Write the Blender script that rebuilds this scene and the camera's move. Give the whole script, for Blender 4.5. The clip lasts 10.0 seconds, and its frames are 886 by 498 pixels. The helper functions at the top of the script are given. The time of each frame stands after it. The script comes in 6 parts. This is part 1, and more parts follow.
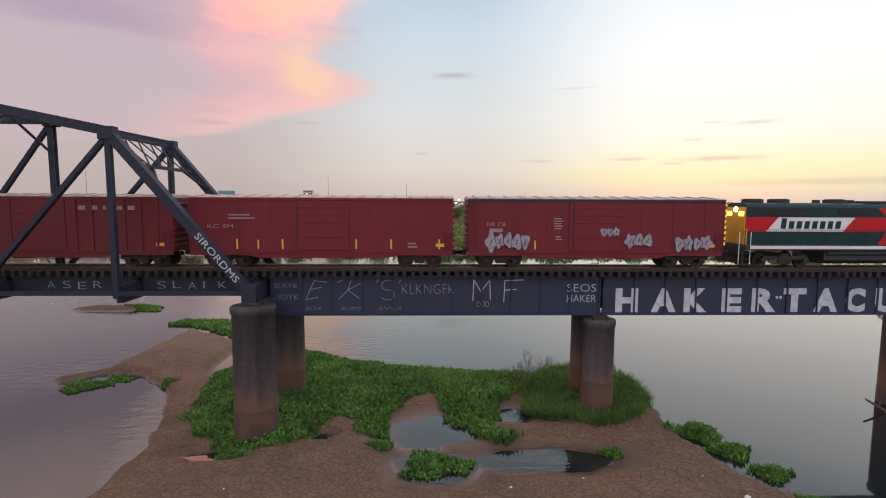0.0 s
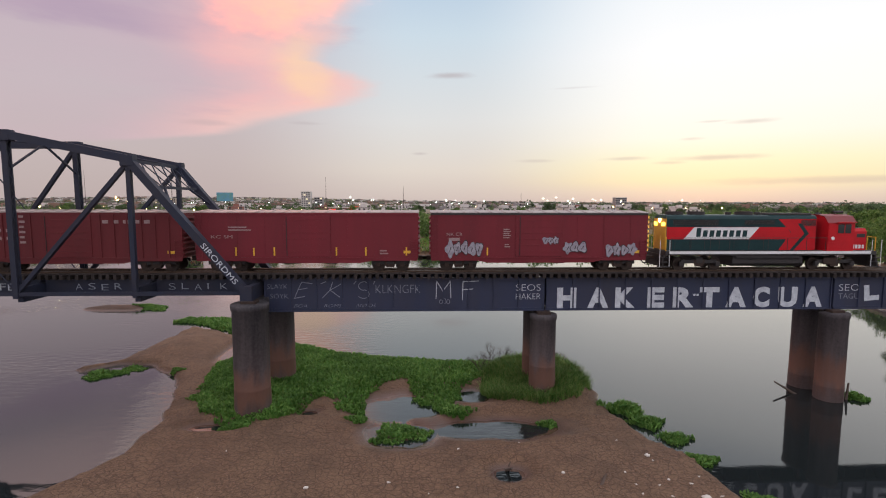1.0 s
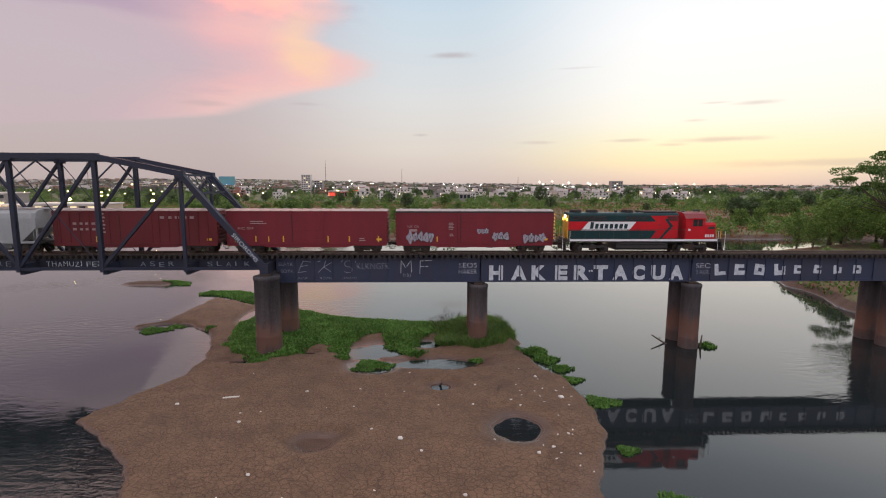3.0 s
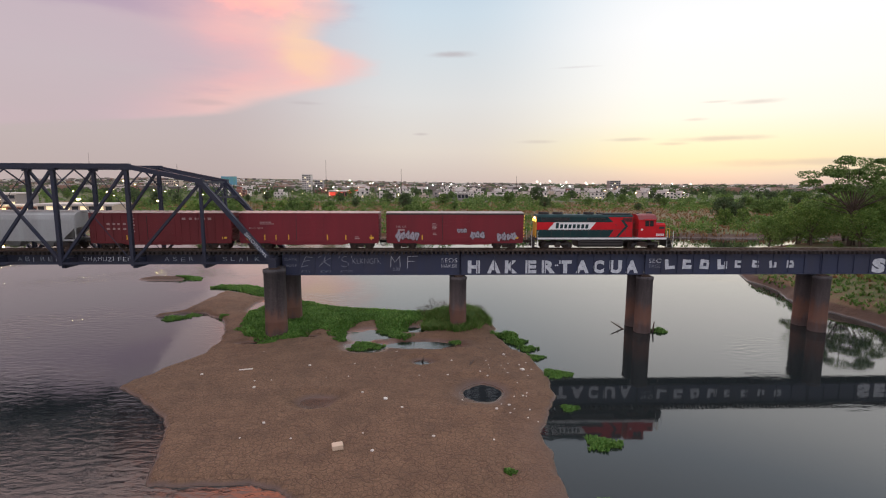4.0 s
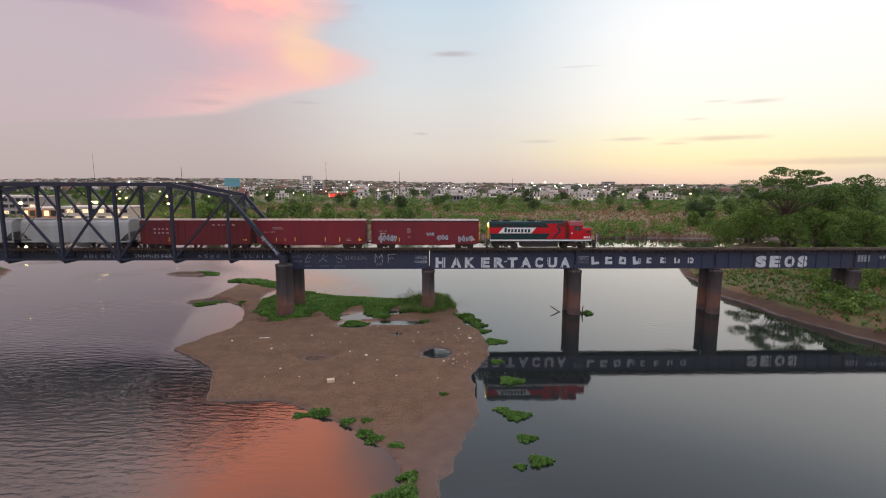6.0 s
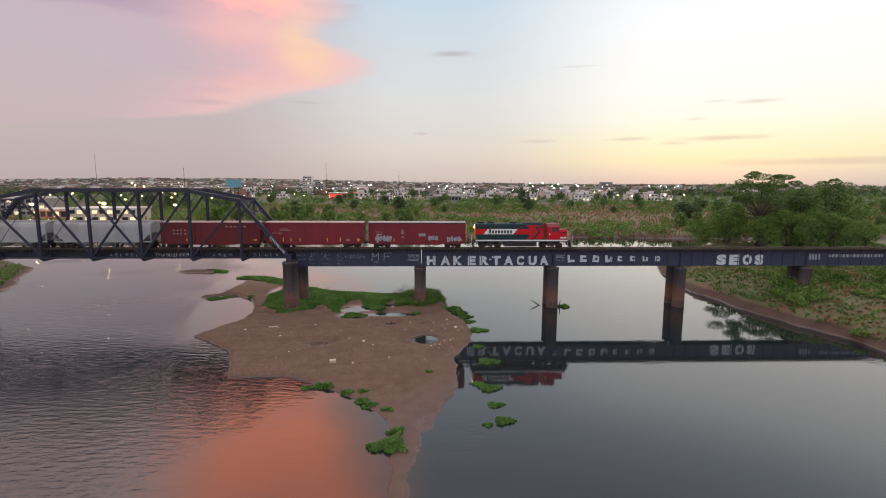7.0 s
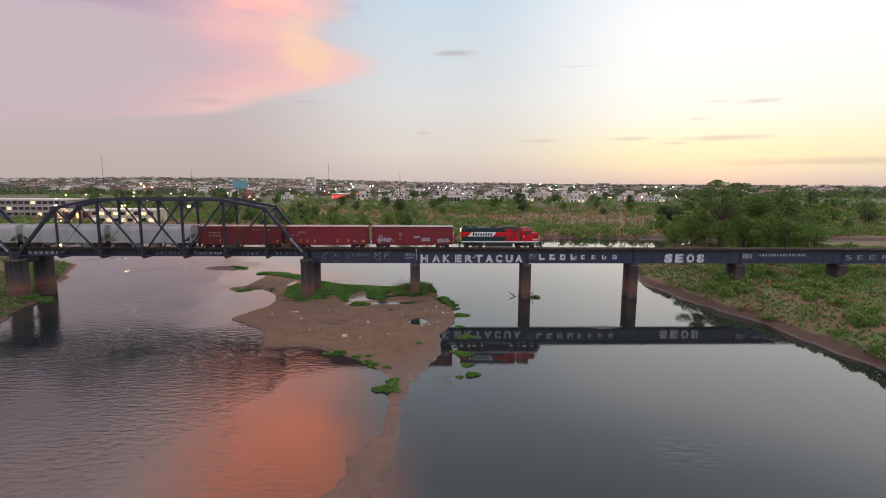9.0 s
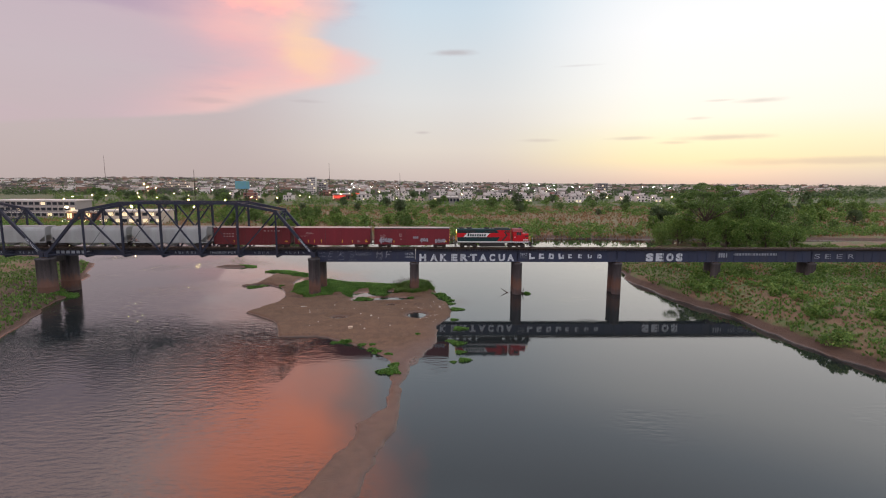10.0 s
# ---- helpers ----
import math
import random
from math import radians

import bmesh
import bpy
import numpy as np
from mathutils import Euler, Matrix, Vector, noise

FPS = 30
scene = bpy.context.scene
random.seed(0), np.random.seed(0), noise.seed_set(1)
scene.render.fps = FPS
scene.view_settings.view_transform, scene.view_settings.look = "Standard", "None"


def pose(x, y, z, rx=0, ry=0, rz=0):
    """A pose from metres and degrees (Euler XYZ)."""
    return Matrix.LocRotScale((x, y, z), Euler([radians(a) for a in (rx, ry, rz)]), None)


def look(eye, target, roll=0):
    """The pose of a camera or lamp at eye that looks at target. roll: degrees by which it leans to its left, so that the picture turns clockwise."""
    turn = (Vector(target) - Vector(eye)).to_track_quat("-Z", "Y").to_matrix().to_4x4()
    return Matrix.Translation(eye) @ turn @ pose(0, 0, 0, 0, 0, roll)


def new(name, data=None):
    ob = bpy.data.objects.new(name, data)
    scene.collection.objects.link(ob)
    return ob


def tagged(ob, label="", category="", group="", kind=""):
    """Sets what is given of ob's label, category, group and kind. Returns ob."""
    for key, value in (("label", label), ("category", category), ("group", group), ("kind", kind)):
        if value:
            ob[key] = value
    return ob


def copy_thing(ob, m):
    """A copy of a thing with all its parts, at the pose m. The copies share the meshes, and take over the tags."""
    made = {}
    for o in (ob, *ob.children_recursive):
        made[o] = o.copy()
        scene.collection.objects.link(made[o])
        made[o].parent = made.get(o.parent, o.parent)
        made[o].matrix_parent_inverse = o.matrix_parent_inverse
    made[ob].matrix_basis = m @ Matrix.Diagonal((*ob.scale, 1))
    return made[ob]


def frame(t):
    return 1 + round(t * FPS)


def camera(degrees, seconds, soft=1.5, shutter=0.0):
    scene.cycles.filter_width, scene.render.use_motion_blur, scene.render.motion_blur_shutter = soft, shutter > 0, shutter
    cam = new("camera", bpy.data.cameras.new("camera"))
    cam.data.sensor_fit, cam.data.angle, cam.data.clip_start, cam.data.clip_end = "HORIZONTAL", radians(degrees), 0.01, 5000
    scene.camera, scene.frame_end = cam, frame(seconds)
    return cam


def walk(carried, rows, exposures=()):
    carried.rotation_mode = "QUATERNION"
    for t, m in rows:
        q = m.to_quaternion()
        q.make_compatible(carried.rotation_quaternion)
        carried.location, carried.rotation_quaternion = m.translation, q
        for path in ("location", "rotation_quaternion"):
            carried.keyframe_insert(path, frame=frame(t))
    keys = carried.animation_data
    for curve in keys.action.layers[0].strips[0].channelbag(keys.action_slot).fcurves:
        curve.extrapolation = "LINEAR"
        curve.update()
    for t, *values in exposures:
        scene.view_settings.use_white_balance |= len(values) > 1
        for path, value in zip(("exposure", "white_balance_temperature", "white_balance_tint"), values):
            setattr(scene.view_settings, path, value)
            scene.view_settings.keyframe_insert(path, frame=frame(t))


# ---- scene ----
cam = camera(84.0, 10.0, soft=1.1)
PATH = [
    (0, (-10.944, -30.406, 13.988), (-10.885, -28.416, 13.798), 0.3),
    (0.5, (-9.841, -32.83, 14.364), (-9.781, -30.84, 14.176), 0.3),
    (1, (-8.816, -35.992, 14.969), (-8.751, -34.002, 14.779), 0.1),
    (1.5, (-8.069, -39.057, 15.458), (-8.004, -37.075, 15.2), 0.2),
    (2, (-7.176, -42.434, 15.934), (-7.114, -40.452, 15.672), 0.2),
    (2.5, (-6.255, -46.004, 16.44), (-6.192, -44.022, 16.179), 0.2),
    (4, (-3.783, -57.151, 17.632), (-3.722, -55.17, 17.367), 0.2),
    (4.5, (-2.918, -60.854, 18.013), (-2.857, -58.872, 17.747), 0.3),
    (5, (-2.032, -64.717, 18.521), (-1.971, -62.736, 18.256), 0.3),
    (5.5, (-1.081, -68.983, 19.17), (-1.021, -67.002, 18.904), 0.2),
    (7, (1.143, -80.864, 20.693), (1.203, -78.883, 20.426), 0.2),
    (7.5, (1.547, -85.281, 21.257), (1.608, -83.3, 20.988), 0.2),
    (8, (1.872, -88.943, 21.758), (1.932, -86.962, 21.49), 0.3),
    (8.5, (2.351, -92.672, 22.285), (2.409, -90.691, 22.017), 0.3),
    (9, (2.656, -96.604, 22.868), (2.711, -94.623, 22.599), 0.3),
    (9.5, (2.871, -100.434, 23.513), (2.926, -98.454, 23.242), 0.3),
    (10, (3.048, -104.164, 23.934), (3.103, -102.183, 23.663), 0.3),
]
walk(cam, [(t, look(eye, target, roll)) for t, eye, target, roll in PATH])

# ---- world, sun, exposure ----
SKY_TURN = radians(30)
world = bpy.data.worlds.new("dusk_sky")
scene.world = world
world.use_nodes = True
wn, wl = world.node_tree.nodes, world.node_tree.links
wn.clear()


def wnode(kind, **kw):
    n = wn.new(kind)
    for k, v in kw.items():
        setattr_safe(n, k, v)
    return n


def setattr_safe(n, k, v):
    if k == "operation":
        n.operation = v
    elif k == "blend_type":
        n.blend_type = v
    elif k == "data_type":
        n.data_type = v
    elif k == "interpolation_type":
        n.interpolation_type = v


def wmath(op, a, b=None, c=None):
    n = wnode("ShaderNodeMath", operation=op)
    for i, v in enumerate((a, b, c)):
        if v is None:
            continue
        if isinstance(v, (int, float)):
            n.inputs[i].default_value = v
        else:
            wl.new(v, n.inputs[i])
    return n.outputs[0]


def wsmooth(v, lo, hi):
    n = wnode("ShaderNodeMapRange", interpolation_type="SMOOTHSTEP")
    wl.new(v, n.inputs["Value"])
    n.inputs["From Min"].default_value, n.inputs["From Max"].default_value = lo, hi
    return n.outputs["Result"]


def wmix(f, a, b):
    n = wnode("ShaderNodeMix", data_type="RGBA")
    wl.new(f, n.inputs["Factor"])
    for key, v in (("A", a), ("B", b)):
        sock = [i for i in n.inputs if i.name == key and i.type == "RGBA"][0]
        if isinstance(v, tuple):
            sock.default_value = (*v, 1)
        else:
            wl.new(v, sock)
    return [o for o in n.outputs if o.type == "RGBA"][0]


def wramp(v, stops):
    n = wnode("ShaderNodeValToRGB")
    wl.new(v, n.inputs[0])
    e = n.color_ramp.elements
    while len(e) < len(stops):
        e.new(0.5)
    for el, (p, c) in zip(e, stops):
        el.position, el.color = p, (*c, 1)
    return n.outputs[0]


tc = wnode("ShaderNodeTexCoord")
sep = wnode("ShaderNodeSeparateXYZ")
wl.new(tc.outputs["Generated"], sep.inputs[0])
azim = wmath("ARCTAN2", sep.outputs[0], sep.outputs[1])
elev = wmath("ARCSINE", sep.outputs[2])
elev_n = wmath("MULTIPLY", elev, 1 / 1.5708)
# colour from the horizon up to the zenith: lavender side, middle, bright side, and the dusk behind
left_sky = wramp(elev_n, [(0.0, (.52, .43, .42)), (.05, (.56, .47, .47)), (.12, (.58, .50, .53)), (.22, (.56, .46, .53)), (.28, (1.6, 1.14, 1.1)), (.36, (2.1, 1.45, 1.35)), (.6, (1.4, 1.15, 1.2)), (1, (1.0, 1.05, 1.2))])
mid_sky = wramp(elev_n, [(0.0, (.62, .53, .50)), (.04, (.75, .68, .62)), (.10, (.75, .75, .75)), (.20, (.62, .73, .82)), (.26, (.50, .63, .78)), (.36, (.34, .43, .56)), (.6, (.9, .95, 1.1)), (1, (1.0, 1.05, 1.2))])
right_sky = wramp(elev_n, [(0.0, (.60, .53, .50)), (.012, (.74, .66, .55)), (.026, (.90, .81, .54)), (.045, (.95, .90, .63)), (.075, (.99, .97, .86)), (.11, (1.0, 1.0, .96)), (.17, (1.02, 1.02, 1.03)), (.245, (.92, .96, 1.0)), (.30, (.50, .61, .74)), (.38, (.28, .35, .46)), (.6, (.9, .95, 1.1)), (1, (1.0, 1.05, 1.2))])
back_sky = wramp(elev_n, [(0.0, (1.0, .92, .95)), (.1, (1.2, 1.1, 1.15)), (.3, (1.35, 1.27, 1.36)), (1, (1.0, 1.05, 1.2))])
sky = wmix(wsmooth(azim, -.42, -.02), left_sky, mid_sky)
sky = wmix(wsmooth(azim, .06, .46), sky, right_sky)
sky = wmix(wsmooth(wmath("ABSOLUTE", azim), 1.0, 2.2), sky, back_sky)


def blob(az, el, raz, rel, soft_in=0.25, soft_out=1.0, warp=None, tilt=0.0):
    """A soft oval in the sky, its rim broken up by warp."""
    da, de = wmath("SUBTRACT", azim, az), wmath("SUBTRACT", elev, el)
    da = wmath("ADD", da, wmath("MULTIPLY", de, tilt))
    q = wmath("SQRT", wmath("ADD", wmath("POWER", wmath("ABSOLUTE", wmath("MULTIPLY", da, 1 / raz)), 2.0), wmath("POWER", wmath("ABSOLUTE", wmath("MULTIPLY", de, 1 / rel)), 2.0)))
    if warp is not None:
        q = wmath("ADD", q, warp)
    return wmath("SUBTRACT", 1.0, wsmooth(q, soft_in, soft_out))


def sky_noise(scale, detail, amp, stretch=2.0):
    m = wnode("ShaderNodeMapping")
    m.inputs["Scale"].default_value = (1, 1, stretch)
    wl.new(tc.outputs["Generated"], m.inputs[0])
    n = wnode("ShaderNodeTexNoise")
    wl.new(m.outputs[0], n.inputs["Vector"])
    n.inputs["Scale"].default_value, n.inputs["Detail"].default_value, n.inputs["Roughness"].default_value = scale, detail, .6
    return wmath("MULTIPLY", wmath("SUBTRACT", n.outputs[0], .5), amp)


fine, broad = sky_noise(9, 9, .16, 2.2), sky_noise(3.2, 6, 1.7)
bands = blob(-.62, .305, .46, .045, .2, 1.05, sky_noise(6, 7, 1.6, 5))
sky = wmix(wmath("MULTIPLY", bands, .8), sky, (.43, .32, .45))
# the lit cloud bank: its rim's bearing at each height, its colour by the way in from the rim
RIM = [(0.0, -1.0), (.060, -.85), (.095, -.60), (.115, -.42), (.125, -.365), (.148, -.305), (.167, -.236), (.186, -.145), (.205, -.104), (.228, -.103), (.242, -.128), (.262, -.200), (.287, -.180), (.302, -.154), (.329, -.165), (.40, -.10)]
rim = wramp(wmath("MULTIPLY", wmath("ADD", elev, wmath("MULTIPLY", fine, .10)), 2.5), [(e * 2.5, (a + 1.0,) * 3) for e, a in RIM])
into = wmath("SUBTRACT", wmath("SUBTRACT", rim, 1.0), wmath("ADD", azim, wmath("MULTIPLY", fine, .45)))
bank = wmath("MULTIPLY", wsmooth(into, -.02, .055), wmath("ADD", wmath("SUBTRACT", .84, wmath("MULTIPLY", wsmooth(into, .14, .42), .34)), sky_noise(5, 9, 1.1, 4)))
bank = wmath("MULTIPLY", wmath("MAXIMUM", bank, 0.0), wmath("ADD", .45, wmath("MULTIPLY", wsmooth(wmath("ADD", azim, fine), -.66, -.34), .55)))
bank_colour = wramp(wmath("MULTIPLY", into, 1 / .6), [(0, (.90, .60, .57)), (.16, (.97, .56, .52)), (.34, (.92, .51, .51)), (.56, (.66, .47, .53)), (1, (.54, .44, .51))])
bank_colour = wmix(wsmooth(azim, -.32, -.60), bank_colour, (.64, .47, .54))
sky = wmix(wmath("MINIMUM", bank, 1.0), sky, bank_colour)
glow = wmath("MULTIPLY", blob(-.235, .245, .075, .085, .0, 1.0, sky_noise(11, 8, 1.4, 1.6), .25), bank)
sky = wmix(wmath("MULTIPLY", glow, .75), sky, (1.02, .70, .44))
wisps = wmath("MULTIPLY", wsmooth(sky_noise(5, 9, 1.0, 6), .05, .30), wsmooth(azim, .0, -.35))
sky = wmix(wmath("MULTIPLY", wisps, .30), sky, (.50, .38, .47))
# the same cloud bank goes on overhead, lit from below by the set sun
fire = blob(-.30, .50, .28, .21, .1, 1.0, broad)
sky = wmix(wmath("MULTIPLY", fire, .95), sky, (3.3, .84, .40))
# thin dark bars of cloud
for a, e, ra, re, k in ((.046, .243, .062, .0085, .6), (.526, .141, .035, .003, .3), (.584, .137, .05, .006, .42), (.493, .113, .028, .004, .3), (.381, .082, .055, .005, .4), (.54, .079, .095, .007, .5), (.46, .072, .035, .004, .35),
                        (.214, .081, .055, .005, .3), (.70, .036, .26, .009, .4), (-.014, .096, .022, .004, .4), (.284, .215, .06, .003, .22), (-.236, .149, .05, .005, .3), (-.412, .141, .065, .008, .35)):
    sky = wmix(wmath("MULTIPLY", blob(a, e, ra, re, .1, 1.0, sky_noise(14, 4, .9, 4)), k), sky, (.47, .40, .42))
nish = wnode("ShaderNodeTexSky")
nish.sky_type = "NISHITA"
nish.sun_disc = False
nish.sun_elevation, nish.sun_rotation = radians(2.5), SKY_TURN
bg, bg2, add, wout = wnode("ShaderNodeBackground"), wnode("ShaderNodeBackground"), wnode("ShaderNodeAddShader"), wnode("ShaderNodeOutputWorld")
wl.new(sky, bg.inputs[0])
bg.inputs[1].default_value = 0.97
wl.new(nish.outputs[0], bg2.inputs[0])
bg2.inputs[1].default_value = 0.006
wl.new(bg.outputs[0], add.inputs[0])
wl.new(bg2.outputs[0], add.inputs[1])
wl.new(add.outputs[0], wout.inputs[0])

sun = new("sun", bpy.data.lights.new("sun", "SUN"))
sun.data.energy, sun.data.angle, sun.data.color = 0.6, radians(110), (1, .88, .76)
sun.matrix_world = look((0, 0, 0), (-math.sin(SKY_TURN), -math.cos(SKY_TURN), -math.tan(radians(38))))


# ---- materials ----
def mat(name, base, dark=None, rough=.7, metal=0.0, scale=1.0, fine_scale=12.0, bump=.2, mix=.6, streak=False, spec=.4, random_tint=0.0):
    """A procedural surface: two colours mixed by coarse and fine noise, with relief."""
    m = bpy.data.materials.new(name)
    m.use_nodes = True
    nt = m.node_tree
    n, l = nt.nodes, nt.links
    b = n["Principled BSDF"]
    b.inputs["Roughness"].default_value, b.inputs["Metallic"].default_value = rough, metal
    b.inputs["Specular IOR Level"].default_value = spec
    dark = dark or tuple(c * .55 for c in base)
    t = n.new("ShaderNodeTexCoord")
    mp = n.new("ShaderNodeMapping")
    l.new(t.outputs["Object"], mp.inputs[0])
    if streak:
        mp.inputs["Scale"].default_value = (1, 1, .12)
    n1, n2 = n.new("ShaderNodeTexNoise"), n.new("ShaderNodeTexNoise")
    for q, sc, dt in ((n1, scale, 5), (n2, fine_scale, 8)):
        q.inputs["Scale"].default_value, q.inputs["Detail"].default_value, q.inputs["Roughness"].default_value = sc, dt, .65
    l.new(mp.outputs[0], n1.inputs["Vector"])
    l.new(t.outputs["Object"], n2.inputs["Vector"])
    a = n.new("ShaderNodeMath")
    a.operation = "MULTIPLY_ADD"
    l.new(n2.outputs[0], a.inputs[0])
    a.inputs[1].default_value = .45
    l.new(n1.outputs[0], a.inputs[2])
    r = n.new("ShaderNodeMapRange")
    l.new(a.outputs[0], r.inputs["Value"])
    r.inputs["From Min"].default_value, r.inputs["From Max"].default_value = .52, .95
    r.inputs["To Max"].default_value = mix
    x = n.new("ShaderNodeMix")
    x.data_type = "RGBA"
    l.new(r.outputs[0], x.inputs[0])
    x.inputs[6].default_value, x.inputs[7].default_value = (*base, 1), (*dark, 1)
    col = x.outputs[2]
    if random_tint:
        oi, hs = n.new("ShaderNodeObjectInfo"), n.new("ShaderNodeHueSaturation")
        mr = n.new("ShaderNodeMapRange")
        l.new(oi.outputs["Random"], mr.inputs["Value"])
        mr.inputs["To Min"].default_value, mr.inputs["To Max"].default_value = 1 - random_tint, 1 + random_tint
        l.new(mr.outputs[0], hs.inputs["Value"])
        l.new(col, hs.inputs["Color"])
        col = hs.outputs[0]
    l.new(col, b.inputs["Base Color"])
    bp = n.new("ShaderNodeBump")
    bp.inputs["Strength"].default_value, bp.inputs["Distance"].default_value = bump, .02
    l.new(n2.outputs[0], bp.inputs["Height"])
    l.new(bp.outputs[0], b.inputs["Normal"])
    return m


def glow_mat(name, colour, strength):
    m = bpy.data.materials.new(name)
    m.use_nodes = True
    b = m.node_tree.nodes["Principled BSDF"]
    b.inputs["Base Color"].default_value = (*colour, 1)
    b.inputs["Emission Color"].default_value, b.inputs["Emission Strength"].default_value = (*colour, 1), strength
    return m


M_STEEL = mat("bridge_steel", (.020, .031, .074), (.040, .034, .040), .55, .0, .35, 5, .15, .55, streak=True)
M_TRUSS = mat("truss_paint", (.019, .026, .050), (.040, .034, .038), .6, .0, .5, 6, .15, .6, spec=.25)
M_RUST = mat("rusty_iron", (.060, .038, .030), (.025, .020, .018), .8, .2, 1.2, 14, .3, .7)
M_TIE = mat("creosoted_timber", (.036, .028, .026), (.016, .014, .014), .9, 0, 2, 18, .4, .7, random_tint=.35)
M_RAIL = mat("worn_rail", (.11, .075, .055), (.05, .035, .03), .45, .6, 1, 20, .1, .6)
M_WHITE = mat("white_graffiti", (.62, .66, .70), (.22, .25, .32), .7, 0, 2.2, 12, .1, .75)
M_CHALK = mat("thin_graffiti", (.30, .33, .38), (.12, .13, .17), .7, 0, 3, 15, .1, .7)
M_RED = mat("red_loco_paint", (.52, .010, .018), (.30, .008, .014), .4, 0, .8, 9, .05, .6, spec=.2)
M_GREEN = mat("dark_green_paint", (.010, .040, .043), (.008, .024, .028), .42, 0, .8, 9, .05, .7, spec=.2)
M_LWHITE = mat("white_loco_paint", (.72, .74, .75), (.5, .5, .5), .4, 0, 1, 9, .05, .5)
M_BLACK = mat("black_grime", (.022, .021, .024), (.04, .032, .028), .6, 0, 2, 9, .2, .6)
M_BOX = mat("boxcar_red", (.180, .020, .030), (.105, .018, .024), .6, 0, .45, 6, .12, .65, spec=.25, streak=True)
M_BOX2 = mat("boxcar_brown", (.145, .022, .027), (.085, .020, .022), .6, 0, .5, 6, .12, .65, spec=.25, streak=True)
M_ROOF = mat("galvanised_roof", (.40, .36, .35), (.22, .17, .16), .5, .3, .8, 7, .15, .7)
M_HOP = mat("hopper_grey", (.38, .40, .41), (.20, .19, .18), .6, 0, .4, 6, .1, .6, streak=True)
M_YEL = mat("yellow_mark", (.75, .42, .04), None, .5)
M_GLASS = mat("cab_glass", (.02, .025, .03), None, .08, 0, 1, 9, 0, .2, spec=.6)
M_CONC = mat("stained_concrete", (.088, .078, .082), (.016, .017, .022), .85, 0, .9, 6, .45, 1.0, streak=True)


# ---- builders ----
def add_box(bm, x0, x1, y0, y1, z0, z1, bev=0.0):
    g = bmesh.ops.create_cube(bm, size=1)
    vs = g["verts"]
    bmesh.ops.scale(bm, vec=(x1 - x0, y1 - y0, z1 - z0), verts=vs)
    bmesh.ops.translate(bm, vec=((x0 + x1) / 2, (y0 + y1) / 2, (z0 + z1) / 2), verts=vs)
    if bev:
        es = list({e for v in vs for e in v.link_edges})
        bmesh.ops.bevel(bm, geom=es, offset=bev, segments=2, affect="EDGES", profile=.6)
    return bm


def box(x0, x1, y0, y1, z0, z1, bev=0.0):
    return add_box(bmesh.new(), x0, x1, y0, y1, z0, z1, bev)


def add_rod(bm, p, q, r, seg=8, r2=None):
    p, q = Vector(p), Vector(q)
    d = q - p
    m = Matrix.Translation((p + q) / 2) @ d.to_track_quat("Z", "Y").to_matrix().to_4x4()
    bmesh.ops.create_cone(bm, cap_ends=True, segments=seg, radius1=r, radius2=r if r2 is None else r2, depth=d.length, matrix=m)
    return bm


def rod(p, q, r, seg=8, r2=None):
    return add_rod(bmesh.new(), p, q, r, seg, r2)


def add_beam(bm, p, q, w, h):
    """A box girder bar from p to q, w across y and h in the upright plane."""
    p, q = Vector(p), Vector(q)
    d = (q - p).normalized()
    side = Vector((0, 1, 0)) if abs(d.y) < .9 else Vector((1, 0, 0))
    up = side.cross(d).normalized()
    side = d.cross(up).normalized()
    vs = [bm.verts.new(c + side * (sx * w / 2) + up * (sy * h / 2)) for c in (p, q) for sx, sy in ((-1, -1), (1, -1), (1, 1), (-1, 1))]
    for f in ((0, 1, 2, 3), (7, 6, 5, 4), (0, 4, 5, 1), (1, 5, 6, 2), (2, 6, 7, 3), (3, 7, 4, 0)):
        bm.faces.new([vs[i] for i in f])
    return bm


def finish(bm, smooth=False):
    bmesh.ops.recalc_face_normals(bm, faces=bm.faces)
    if smooth:
        for f in bm.faces:
            f.smooth = True
    return bm


def part(name, bm, material, parent=None, label="", smooth=False):
    finish(bm, smooth)
    me = bpy.data.meshes.new(name)
    bm.to_mesh(me)
    bm.free()
    me.materials.append(material)
    ob = new(name, me)
    ob.parent = parent
    if label:
        tagged(ob, label)
    return ob


def share(name, src, parent, loc, rz=0.0):
    """Another piece on the mesh of src."""
    ob = new(name, src.data)
    ob.parent = parent
    ob.location, ob.rotation_euler = loc, (0, 0, rz)
    return ob


def thing(name, label, category, group="", at=(0, 0, 0), kind=""):
    ob = new(name)
    ob.empty_display_size = .3
    ob.location = at
    return tagged(ob, label, category, group, kind)


def mesh_from(name, verts, faces, material, smooth=False):
    me = bpy.data.meshes.new(name)
    me.from_pydata(verts, [], faces)
    me.materials.append(material)
    if smooth:
        me.polygons.foreach_set("use_smooth", [True] * len(me.polygons))
    me.update()
    return me


